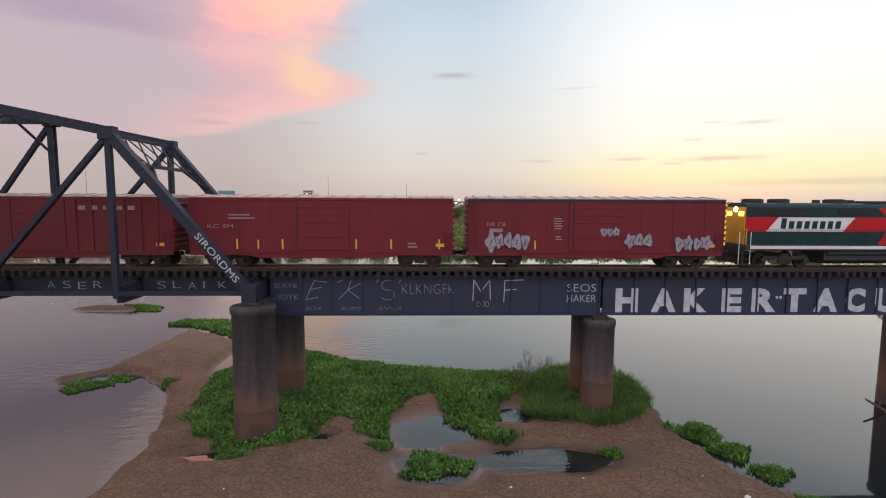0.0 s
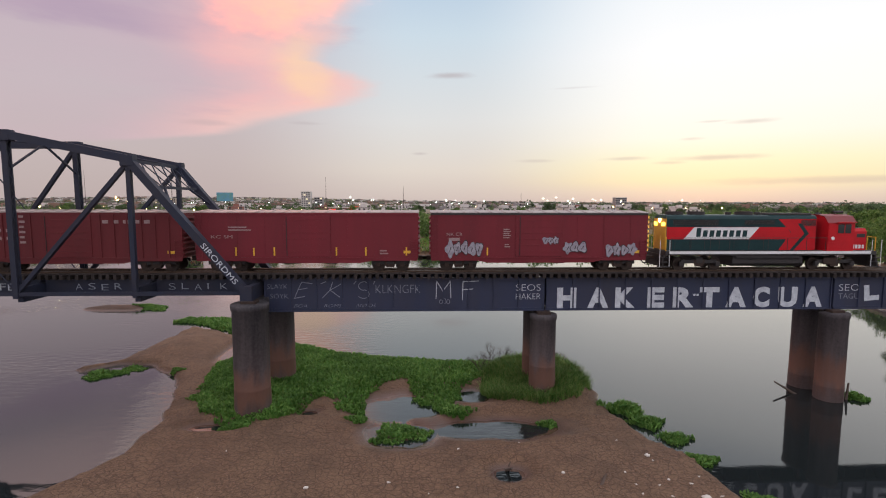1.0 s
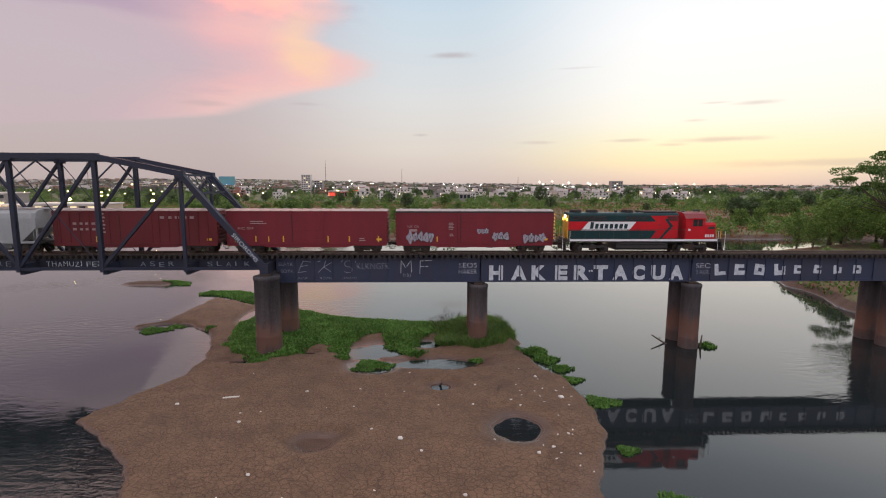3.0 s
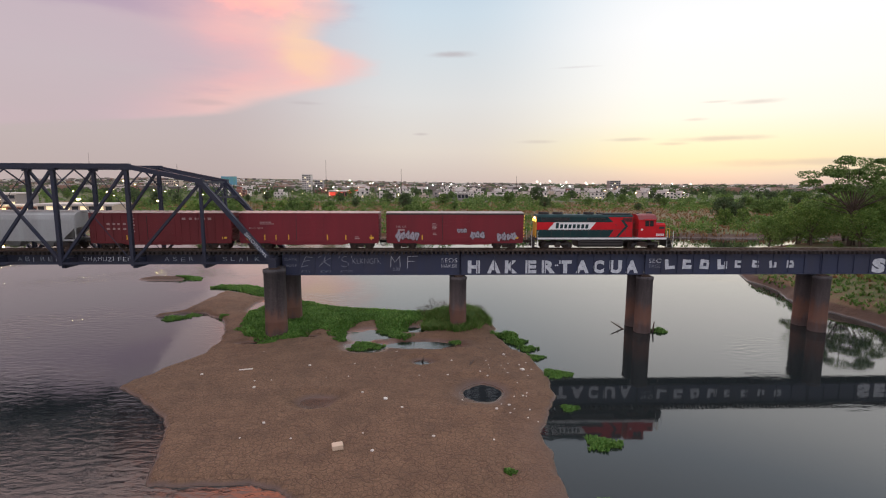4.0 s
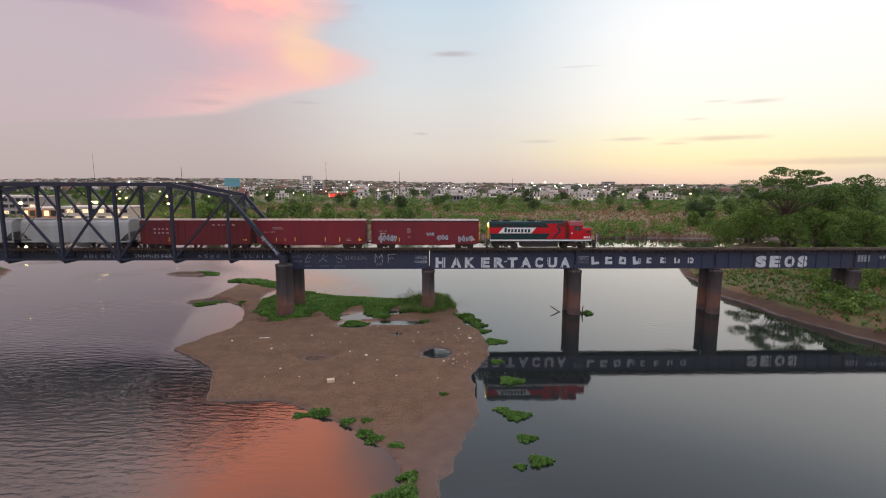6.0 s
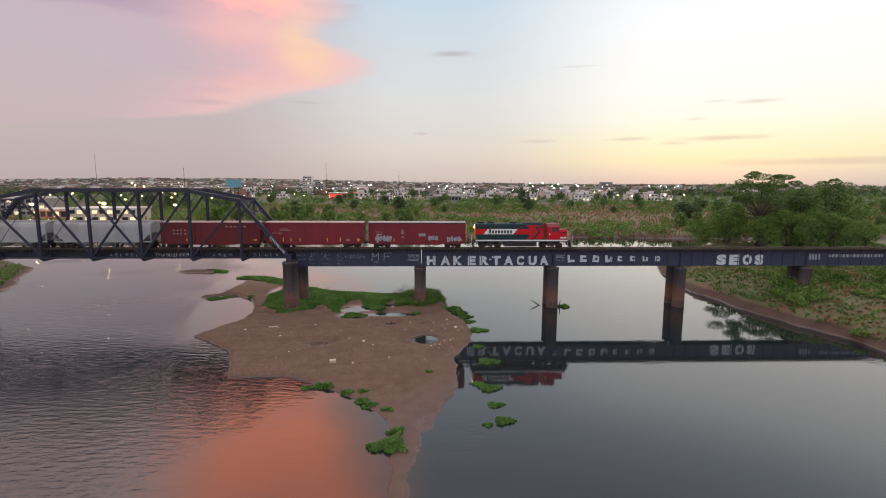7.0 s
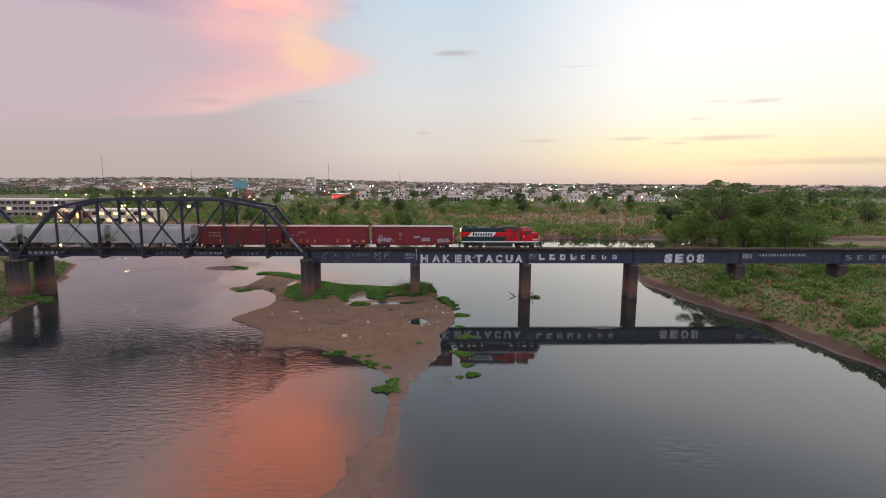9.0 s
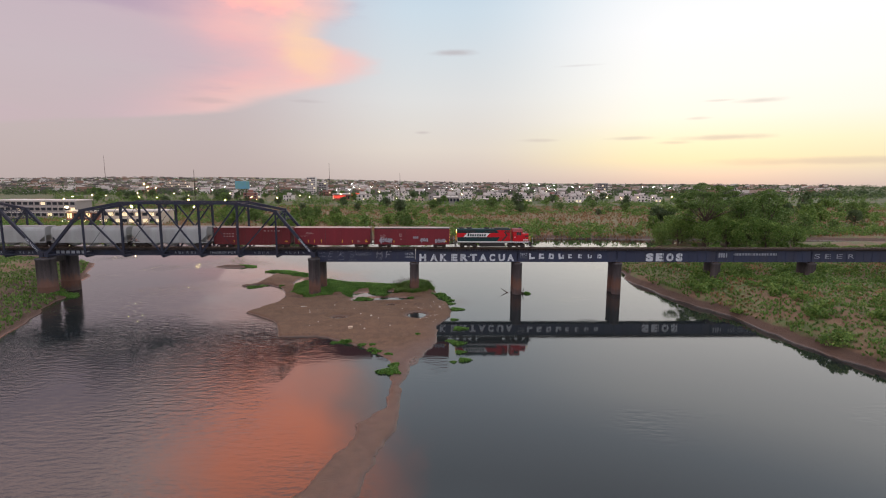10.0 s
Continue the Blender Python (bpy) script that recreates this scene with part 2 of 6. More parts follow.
def lettering(name, text, size, at, material, parent, label="", width=None, face=-1, bold=0.0, shear=0.0):
    """Painted letters on an upright face that looks along -y; width sets their length."""
    cu = bpy.data.curves.new(name, "FONT")
    cu.body, cu.size, cu.extrude, cu.offset, cu.shear = text, size, .003, bold, shear
    cu.resolution_u = 3
    tmp = new(name, cu)
    dg = bpy.context.evaluated_depsgraph_get()
    dg.update()
    me = bpy.data.meshes.new_from_object(tmp.evaluated_get(dg))
    bpy.data.objects.remove(tmp)
    me.materials.clear()
    me.materials.append(material)
    xs = [v.co.x for v in me.vertices]
    w = max(xs) - min(xs)
    k = width / w if width else 1
    me.transform(Matrix.Translation((-min(xs) * k, 0, 0)) @ Matrix.Diagonal((k, 1, 1, 1)))
    ob = new(name, me)
    ob.parent = parent
    ob.matrix_local = Matrix.Translation(at) @ Matrix.Rotation(radians(90), 4, "X")
    if label:
        tagged(ob, label)
    return ob


# ---- ground and water ----
def inside(px, py, poly):
    ins = np.zeros(px.shape, bool)
    d2 = np.full(px.shape, 1e12)
    n = len(poly)
    for i in range(n):
        (x0, y0), (x1, y1) = poly[i], poly[(i + 1) % n]
        c = ((y0 > py) != (y1 > py)) & (px < (x1 - x0) * (py - y0) / (y1 - y0 + 1e-12) + x0)
        ins ^= c
        ex, ey = x1 - x0, y1 - y0
        t = np.clip(((px - x0) * ex + (py - y0) * ey) / (ex * ex + ey * ey), 0, 1)
        d2 = np.minimum(d2, (px - x0 - t * ex) ** 2 + (py - y0 - t * ey) ** 2)
    return np.where(ins, 1, -1) * np.sqrt(d2)


WAVES = {}


def wave(px, py, s, seed):
    """Cheap smooth unevenness from a few sines."""
    if (s, seed) not in WAVES:
        rng = np.random.RandomState(seed)
        WAVES[s, seed] = [(rng.uniform(0, 6.28), s * 1.55 ** (k % 5) * rng.uniform(.8, 1.25), rng.uniform(0, 6.28)) for k in range(9)]
    v = np.zeros(px.shape)
    for k, (a, f, ph) in enumerate(WAVES[s, seed]):
        v += np.sin((px * np.cos(a) + py * np.sin(a)) * f + ph) / 1.35 ** (k % 5)
    return v / 5


# the mud bar: its far and east shore, then its west shore
BAR_EAST = [(-40.4, 7.6), (-37.2, 10.4), (-36.8, 13.8), (-36.8, 18.5), (-37, 23), (-33.9, 20.8), (-29.5, 17.6), (-26, 16.5), (-22, 14), (-15.8, 9.7), (-9, 8.4), (-5, 8), (-1, 8.5), (3, 6.5), (4.6, 2.5), (4.2, -2.6), (5.1, -5.8),
       (6.5, -8.6), (7.1, -12), (7.2, -15), (6.6, -18.5), (5.7, -21.3), (4.5, -24.4), (4.2, -28.6), (3.8, -34), (2.4, -39), (.5, -42.5), (.1, -48), (0, -56.5), (-1.1, -61.5), (-1.7, -66.4), (-2.6, -69.5), (-6, -80), (-10, -95), (-16, -112)]
BAR_WEST = [(-24, -112), (-16, -90), (-10, -76), (-7.2, -69), (-5.6, -64.7), (-4.1, -60.7), (-4.5, -57.7), (-1.4, -54.5), (-1.7, -47.4), (-2.2, -40.4), (-4.4, -37.6), (-6.4, -35), (-10, -32.6), (-14.4, -30), (-20.2, -30), (-21.2, -27.4), (-22.6, -23), (-25.8, -19),
       (-30.4, -15.9), (-28.6, -11.7), (-27, -7.6), (-26.9, -3), (-28, .6), (-28.7, 2.4), (-30.5, 5.6), (-34.1, 8.6), (-36.5, 9), (-39, 7.1)]
BAR = BAR_EAST + BAR_WEST
RIGHT = [(75, 64), (61, 42), (55, 30), (51.5, 15), (52.9, 4), (54.2, -8), (57, -17), (57.8, -24), (59, -39), (61.5, -47), (64, -56), (70, -90), (90, -200), (2600, -400), (2600, 66), (140, 74), (95, 72)]
LEFT = [(-79, 12), (-76.5, 5), (-72, -2), (-70, -8), (-68.5, -13), (-63, -27), (-60, -36), (-62, -60), (-80, -200), (-2600, -400), (-2600, 60), (-120, 58), (-93, 37)]
POOLS = [(-10.6, -1.6, 3.2, 2.4), (-10.4, -5.4, 2.4, 1.9), (-4.4, -5.0, 4.4, 1.35), (-5.4, .6, 1.5, 1.2), (.8, -17.6, 1.9, 1.9), (-12.9, -19.2, 1.5, 1.1), (-4.3, -10.4, .9, .8), (-23.0, -4.3, 1.5, .6), (-17.2, -2.2, .7, .5), (-28.2, 12.5, .8, 3.2)]
LUMPS = [(-10.6, -5.4, 1.4, .8), (-13.6, -3.6, .6, .5), (-8.9, -3.6, 1.3, .7)]


def height(px, py):
    z = np.full(px.shape, -1.2)
    rag = wave(px, py, .9, 3) * .55 + wave(px, py, 3.1, 5) * .16
    d = inside(px, py, BAR) + rag
    cap = .34 - .22 * np.clip((-py - 30) / 10, 0, 1) - .16 * np.clip((px + 1) / 5, 0, 1) * np.clip((-py - 19) / 6, 0, 1)
    bar = np.clip(d * 1.1, -1.2, cap) + np.clip(d - .6, 0, 6) * .022 * (cap > .3) + wave(px, py, .5, 8) * .05 * (d > 0) + wave(px, py, 2.6, 9) * .02
    mound = 1.8 * np.clip(1.22 - np.hypot((px + .2) / 4.1, (py - 2.0) / 4.3), 0, .55) / .55
    bar = np.where(d > 0, np.maximum(bar, mound * np.clip(d, 0, 1)), bar)
    bar = bar + np.where(d > 0, .55 * np.exp(-((px + 34) / 2.6) ** 2 - ((py - 13.5) / 4.5) ** 2) * np.clip(d, 0, 1), 0)
    for cx, cy, rx, ry in POOLS:
        q = np.hypot((px - cx) / rx, (py - cy) / ry) + wave(px, py, 1.5, 21) * .25
        floor_z = .015 if cx < -12 and cy < -15 else -.05
        bar = np.minimum(bar, floor_z + np.clip(q - .75, 0, 9) * .42)
    for cx, cy, rx, ry in LUMPS:
        bar = np.maximum(bar, .12 - .5 * np.clip(np.hypot((px - cx) / rx, (py - cy) / ry) - .8, 0, 3))
    z = np.maximum(z, bar)
    rag2 = wave(px, py, .22, 11) * 1.6 + wave(px, py, .9, 12) * .5
    dr = inside(px, py, RIGHT) + rag2
    z = np.maximum(z, np.clip(dr * .95, -1.2, 1.5) + np.clip(dr - 1.6, 0, 10) * .24 + (wave(px, py, .12, 13) * .35 + wave(px, py, .6, 14) * .12) * (dr > 2))
    dl = inside(px, py, LEFT) + rag2
    z = np.maximum(z, np.clip(dl * .4, -1.2, .7) + np.clip(dl - 4, 0, 40) * .05 + wave(px, py, .3, 15) * .15 * (dl > 1))
    df = py - 97 - 6 * np.sin(px * .013 + 1) + rag2
    z = np.maximum(z, np.clip(df * .3, -1.2, 1.4) + np.clip(df, 0, 60) * .015 + wave(px, py, .06, 16) * .5 * (df > 8))
    # low wooded hills behind the town
    hill = np.clip((py - 1300) / 2200, 0, 1) ** 1.3 * (34 * np.exp(-((px + 1600) / 1300) ** 2) + 10)
    z = z + hill * (1 + .25 * wave(px, py, .004, 18))
    isle = 1 - np.hypot((px + 51.5) / 5.2, (py - 33.2) / 1.5) + wave(px, py, .9, 17) * .3
    z = np.maximum(z, np.clip(isle * .9, -1.2, .5))
    return z


def axis(lo, hi, fine_lo, fine_hi, step, grow=1.16):
    mid = list(np.arange(fine_lo, fine_hi + step / 2, step))
    s, p = step, fine_hi
    while p < hi:
        s *= grow
        p += s
        mid.append(min(p, hi))
    s, p = step, fine_lo
    while p > lo:
        s *= grow
        p -= s
        mid.insert(0, max(p, lo))
    return np.array(mid)


gx, gy = axis(-2600, 2600, -42, 14, .36, 1.06), axis(-400, 4600, -72, 26, .36, 1.055)
GX, GY = np.meshgrid(gx, gy)
GZ = height(GX, GY)
nx, ny = len(gx), len(gy)
idx = np.arange(nx * ny).reshape(ny, nx)
quads = np.stack([idx[:-1, :-1], idx[:-1, 1:], idx[1:, 1:], idx[1:, :-1]], -1).reshape(-1, 4)


def ground_z(x, y):
    """The ground's height at one place, from the grid."""
    i, j = int(np.clip(np.searchsorted(gx, x) - 1, 0, nx - 2)), int(np.clip(np.searchsorted(gy, y) - 1, 0, ny - 2))
    u, w = (x - gx[i]) / (gx[i + 1] - gx[i]), (y - gy[j]) / (gy[j + 1] - gy[j])
    return float(GZ[j, i] * (1 - u) * (1 - w) + GZ[j, i + 1] * u * (1 - w) + GZ[j + 1, i] * (1 - u) * w + GZ[j + 1, i + 1] * u * w)


def ground_material():
    m = bpy.data.materials.new("river_ground")
    m.use_nodes = True
    nt = m.node_tree
    n, l = nt.nodes, nt.links
    b = n["Principled BSDF"]
    t, sp = n.new("ShaderNodeTexCoord"), n.new("ShaderNodeSeparateXYZ")
    l.new(t.outputs["Object"], sp.inputs[0])

    def noise_of(sc, dt=5, ro=.6):
        q = n.new("ShaderNodeTexNoise")
        q.inputs["Scale"].default_value, q.inputs["Detail"].default_value, q.inputs["Roughness"].default_value = sc, dt, ro
        l.new(t.outputs["Object"], q.inputs["Vector"])
        return q.outputs[0]

    def mth(op, a, c):
        q = n.new("ShaderNodeMath")
        q.operation = op
        for i, v in enumerate((a, c)):
            if isinstance(v, (int, float)):
                q.inputs[i].default_value = v
            else:
                l.new(v, q.inputs[i])
        return q.outputs[0]

    def ramp01(v, lo, hi):
        q = n.new("ShaderNodeMapRange")
        q.interpolation_type = "SMOOTHSTEP"
        l.new(v, q.inputs["Value"])
        q.inputs["From Min"].default_value, q.inputs["From Max"].default_value = lo, hi
        return q.outputs[0]

    def mixc(f, a, c):
        q = n.new("ShaderNodeMix")
        q.data_type = "RGBA"
        l.new(f, q.inputs[0])
        for i, v in ((6, a), (7, c)):
            if isinstance(v, tuple):
                q.inputs[i].default_value = (*v, 1)
            else:
                l.new(v, q.inputs[i])
        return q.outputs[2]

    big, mid, small = noise_of(.12), noise_of(.8, 6), noise_of(9, 6)
    vor = n.new("ShaderNodeTexVoronoi")
    vor.feature = "DISTANCE_TO_EDGE"
    vor.inputs["Scale"].default_value = 2.6
    dist = n.new("ShaderNodeVectorMath")
    dist.operation = "MULTIPLY_ADD"
    nz = n.new("ShaderNodeTexNoise")
    nz.inputs["Scale"].default_value = 2.2
    l.new(t.outputs["Object"], nz.inputs["Vector"])
    l.new(nz.outputs["Color"], dist.inputs[0])
    dist.inputs[1].default_value = (.45, .45, 0)
    l.new(t.outputs["Object"], dist.inputs[2])
    flat = n.new("ShaderNodeMapping")
    flat.inputs["Scale"].default_value = (1, 1, 0)
    l.new(dist.outputs[0], flat.inputs[0])
    l.new(flat.outputs[0], vor.inputs["Vector"])
    crack = ramp01(vor.outputs["Distance"], 0.0, .075)
    dry = ramp01(sp.outputs[2], .06, .30)
    mud = mixc(ramp01(mid, .35, .7), (.092, .052, .028), (.140, .083, .046))
    mud = mixc(ramp01(small, .35, .75), mud, (.190, .112, .070))
    wet = mixc(ramp01(mid, .3, .7), (.064, .036, .027), (.094, .054, .039))
    mud = mixc(dry, wet, mud)
    crack_dry = mth("MULTIPLY", mth("SUBTRACT", 1.0, crack), mth("MULTIPLY", dry, ramp01(big, .15, .45)))
    mud = mixc(mth("MULTIPLY", crack_dry, .56), mud, (.045, .022, .016))
    # banks: dry reddish soil, straw and green
    straw = mixc(ramp01(mid, .38, .66), (.115, .096, .042), (.055, .125, .028))
    straw = mixc(ramp01(big, .44, .60), straw, (.150, .084, .050))
    straw = mixc(ramp01(small, .4, .8), straw, (.20, .15, .09))
    far_green = mixc(ramp01(mid, .3, .7), (.055, .085, .035), (.085, .105, .050))
    straw = mixc(mth("MULTIPLY", ramp01(sp.outputs[1], 230, 420), ramp01(noise_of(.02), .35, .55)), straw, far_green)
    mud = mixc(mth("MULTIPLY", ramp01(noise_of(.35, 4), .45, .68), .4), mud, (.062, .036, .022))
    away = mth("ABSOLUTE", sp.outputs[0], 0.0)
    mud = mixc(mth("MULTIPLY", ramp01(away, 42, 50), .75), mud, (.060, .036, .027))
    out = mixc(ramp01(sp.outputs[2], .92, 1.3), mud, straw)
    l.new(out, b.inputs["Base Color"])
    rr = mth("ADD", mth("ADD", mth("MULTIPLY", dry, .42), .10), mth("MULTIPLY", ramp01(sp.outputs[2], .025, .09), .35))
    l.new(rr, b.inputs["Roughness"])
    bp = n.new("ShaderNodeBump")
    bp.inputs["Strength"].default_value, bp.inputs["Distance"].default_value = .9, .07
    hgt = mth("ADD", mth("MULTIPLY", mth("SUBTRACT", 1.0, crack_dry), .6), mth("MULTIPLY", small, .5))
    l.new(hgt, bp.inputs["Height"])
    l.new(bp.outputs[0], b.inputs["Normal"])
    return m


M_GROUND = ground_material()
g_me = mesh_from("ground", np.stack([GX, GY, GZ], -1).reshape(-1, 3).tolist(), quads.tolist(), M_GROUND, True)
tagged(new("ground", g_me), "brown cracked mud bar and scrubby river banks", "ground", kind="structure")


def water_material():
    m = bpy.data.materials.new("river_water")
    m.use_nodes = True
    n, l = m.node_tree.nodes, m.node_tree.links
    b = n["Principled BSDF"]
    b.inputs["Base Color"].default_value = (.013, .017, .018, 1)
    # IOR raised above water's 1.33 to brighten the reflections
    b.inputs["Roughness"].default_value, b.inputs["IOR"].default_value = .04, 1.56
    t = n.new("ShaderNodeTexCoord")
    n1, n2, n3 = (n.new("ShaderNodeTexNoise") for _ in range(3))
    for q, sc, dt in ((n1, .95, 3), (n2, .045, 3), (n3, 4.0, 2)):
        q.inputs["Scale"].default_value, q.inputs["Detail"].default_value = sc, dt
        l.new(t.outputs["Object"], q.inputs["Vector"])
    sx, both = n.new("ShaderNodeSeparateXYZ"), n.new("ShaderNodeMath")
    l.new(t.outputs["Object"], sx.inputs[0])
    wind = None
    for axis_out, lo, hi in ((0, 10, -14), (1, 12, -22)):
        w = n.new("ShaderNodeMapRange")
        l.new(sx.outputs[axis_out], w.inputs["Value"])
        w.inputs["From Min"].default_value, w.inputs["From Max"].default_value = lo, hi
        if wind is None:
            w.inputs["To Max"].default_value = .30
            wind = w
        else:
            w.inputs["To Min"].default_value = .45
            k = n.new("ShaderNodeMath")
            k.operation = "MULTIPLY"
            l.new(wind.outputs[0], k.inputs[0])
            l.new(w.outputs[0], k.inputs[1])
    both.operation = "ADD"
    l.new(n2.outputs[0], both.inputs[0])
    l.new(k.outputs[0], both.inputs[1])
    rip = n.new("ShaderNodeMapping")
    rip.inputs["Scale"].default_value, rip.inputs["Rotation"].default_value = (.8, 2.0, 1), (0, 0, .25)
    l.new(t.outputs["Object"], rip.inputs[0])
    l.new(rip.outputs[0], n1.inputs["Vector"])
    calm = n.new("ShaderNodeMapRange")
    calm.interpolation_type = "SMOOTHSTEP"
    l.new(both.outputs[0], calm.inputs["Value"])
    calm.inputs["From Min"].default_value, calm.inputs["From Max"].default_value = .58, .84
    calm.inputs["To Min"].default_value, calm.inputs["To Max"].default_value = .022, 1.0
    ad = n.new("ShaderNodeMath")
    ad.operation = "MULTIPLY_ADD"
    l.new(n3.outputs[0], ad.inputs[0])
    ad.inputs[1].default_value = .18
    l.new(n1.outputs[0], ad.inputs[2])
    bp = n.new("ShaderNodeBump")
    l.new(calm.outputs[0], bp.inputs["Strength"])
    bp.inputs["Distance"].default_value = .068
    l.new(ad.outputs[0], bp.inputs["Height"])
    l.new(bp.outputs[0], b.inputs["Normal"])
    return m


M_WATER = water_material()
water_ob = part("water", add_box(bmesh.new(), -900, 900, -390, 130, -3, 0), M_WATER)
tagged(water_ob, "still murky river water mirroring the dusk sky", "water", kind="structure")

# ---- bridge ----
RAIL = 9.93          # top of rail
MID = 0.85           # middle of the track across the bridge
JOINTS = [-20.8, 0.0, 22.0, 43.6, 65.4, 86.6, 108, 130, 152, 174, 196]


def girder(x0, x1, y, parent, side):
    """One plate girder: web, flanges, end stiffeners, side: the way its outer face looks."""
    bm = box(x0, x1, y - .012, y + .012, 6.98, 9.36)
    part("web", bm, M_STEEL, parent)
    bm = box(x0, x1, y - .2, y + .2, 6.92, 6.98)
    add_box(bm, x0, x1, y - .2, y + .2, 9.36, 9.42)
    add_box(bm, x0, x1, y - .035, y + .035, 6.98, 7.12)
    add_box(bm, x0, x1, y - .035, y + .035, 9.22, 9.36)
    part("flange", bm, M_STEEL, parent)
    n = max(2, round((x1 - x0) / 1.95))
    first = None
    for i in range(n + 1):
        x = x0 + .06 + (x1 - x0 - .12) * i / n
        if first is None:
            bm = box(-.045, .045, -.10, .10, 6.99, 9.35)
            first = part("stiffener", bm, M_STEEL, parent)
            first.location = (x, y, 0)
        else:
            share("stiffener", first, parent, (x, y, 0))


spans = []
for k in range(len(JOINTS) - 1):
    a, b = JOINTS[k] + .06, JOINTS[k + 1] - .06
    sp = thing("girder_span", "dark blue-black riveted plate girder span covered with graffiti" if k < 4 else "dark riveted plate girder span over the bank", "bridge span", "girder spans of the bridge")
    girder(a, b, 0.02, sp, -1)
    girder(a, b, 2.1, sp, 1)
    bm = add_beam(bmesh.new(), (0, .05, 7.1), (0, 2.07, 9.2), .1, .1)
    add_beam(bm, (0, .05, 9.2), (0, 2.07, 7.1), .1, .1)
    cf = part("cross_frame", bm, M_STEEL, sp)
    cf.location.x = a + .4
    for i in range(1, 8):
        share("cross_frame", cf, sp, (a + .4 + (b - a - .8) * i / 7, 0, 0))
    spans.append(sp)

# writing on the near web
WY = -.016
s0, s1, s2, s3, s4, s5 = spans[:6]
lettering("lettering", "SLAYK", .50, (-20.5, WY, 8.62), M_CHALK, s0, "thin white spray letters", 1.45, bold=-.011)
lettering("lettering", "SOYK", .50, (-20.3, WY, 7.9), M_CHALK, s0, "thin white spray letters", 1.3, bold=-.011)


def strokes(parent, x, z, lines, w, material, label="", size=1.0):
    """Thin sprayed lines on the near web, each a chain of flat bars."""
    bm = bmesh.new()
    for k, line in enumerate(lines):
        for (a, b), (c, d) in zip(line, line[1:]):
            p, q = Vector((x + a * size, WY - .002 - .001 * k, z + b * size)), Vector((x + c * size, WY - .002 - .001 * k, z + d * size))
            e = (q - p).normalized() * w * .4
            add_beam(bm, p - e, q + e, .004, w)
    return part("spray_line", bm, material, parent, label)


def loop(cx, cz, rx, rz, a0, a1, n=10):
    return [(cx + rx * math.cos(radians(a0 + (a1 - a0) * i / n)), cz + rz * math.sin(radians(a0 + (a1 - a0) * i / n))) for i in range(n + 1)]


strokes(s0, -18.6, 7.75, [[(1.35, 1.25), (.6, 1.35), (.3, .75), (.05, .15), (.8, .3)], [(.3, .78), (1.0, .92)]], .05, M_CHALK, "thin white spray letter")
strokes(s0, -16.5, 7.75, [[(.75, 1.35), (.55, .75), (0, .2)], [(1.35, 1.2), (.55, .75), (1.25, .25)], [(-.1, 1.25), (.25, 1.38)]], .05, M_CHALK, "thin white spray letter")
strokes(s0, -14.1, 7.75, [loop(.65, 1.05, .4, .32, 60, 260) + loop(.6, .45, .42, .32, 80, -150), [(-.1, 1.2), (.05, 1.4)], [(1.35, 1.2), (1.42, 1.4)]], .05, M_CHALK, "thin white spray letter")
strokes(s0, -8.15, 7.85, [[(0, 0), (.05, 1.3), (.5, .55), (1.05, 1.3), (1.1, .05)]], .055, M_WHITE, "thin white spray letter")
strokes(s0, -6.25, 7.75, [[(.05, 0), (.1, 1.35), (1.25, 1.4)], [(.1, .75), (.85, .8)]], .055, M_WHITE, "thin white spray letter")
strokes(s0, -7.9, 7.45, [loop(.12, .15, .12, .15, 0, 360), loop(.38, .2, .1, .2, 90, -180), loop(.65, .15, .12, .16, 0, 360)], .04, M_CHALK)
lettering("lettering", "KLKNGFK", .95, (-12.6, WY, 8.25), M_CHALK, s0, "thin white spray letters", 3.3, bold=-.022)
lettering("lettering", "SEOS", .72, (-2.2, WY, 8.4), M_WHITE, s0, "thin white spray letters", 1.85, bold=-.011)
lettering("lettering", "HAKER", .66, (-2.2, WY, 7.75), M_WHITE, s0, "thin white spray letters", 1.85, bold=-.011)
for txt, x, w in (("BOA", -18.6, .95), ("ROMS", -16.4, 1.3), ("ANTOS", -14.1, 1.5)):
    lettering("lettering", txt, .36, (x, WY, 7.22), M_CHALK, s0, "thin white spray letters", w, bold=-.008, shear=.3)
big = [("H", .9, 1.45), ("A", 3.2, 1.6), ("K", 5.3, 1.5), ("E", 7.75, 1.3), ("R", 9.7, 1.6), ("T", 11.75, 1.5), ("A", 13.75, 1.6), ("C", 15.85, 1.3), ("U", 17.8, 1.5), ("A", 19.75, 1.5)]
for ch, x, w in big:
    lettering("letter", ch, 1.95, (x, WY, 7.18), M_WHITE, s1, "big blocky white painted letter", w, bold=.11)
bm = box(11.25, 11.42, WY - .003, WY, 7.95, 8.12)
add_box(bm, 11.5, 11.66, WY - .003, WY, 7.95, 8.12)
part("dots", bm, M_WHITE, s1)
lettering("lettering", "SEO", .75, (22.5, WY, 8.3), M_WHITE, s2, "thin white spray letters", 1.6, bold=-.011)
lettering("lettering", "TAGU", .62, (22.5, WY, 7.68), M_CHALK, s2, "thin white spray letters", 1.6, bold=-.011)
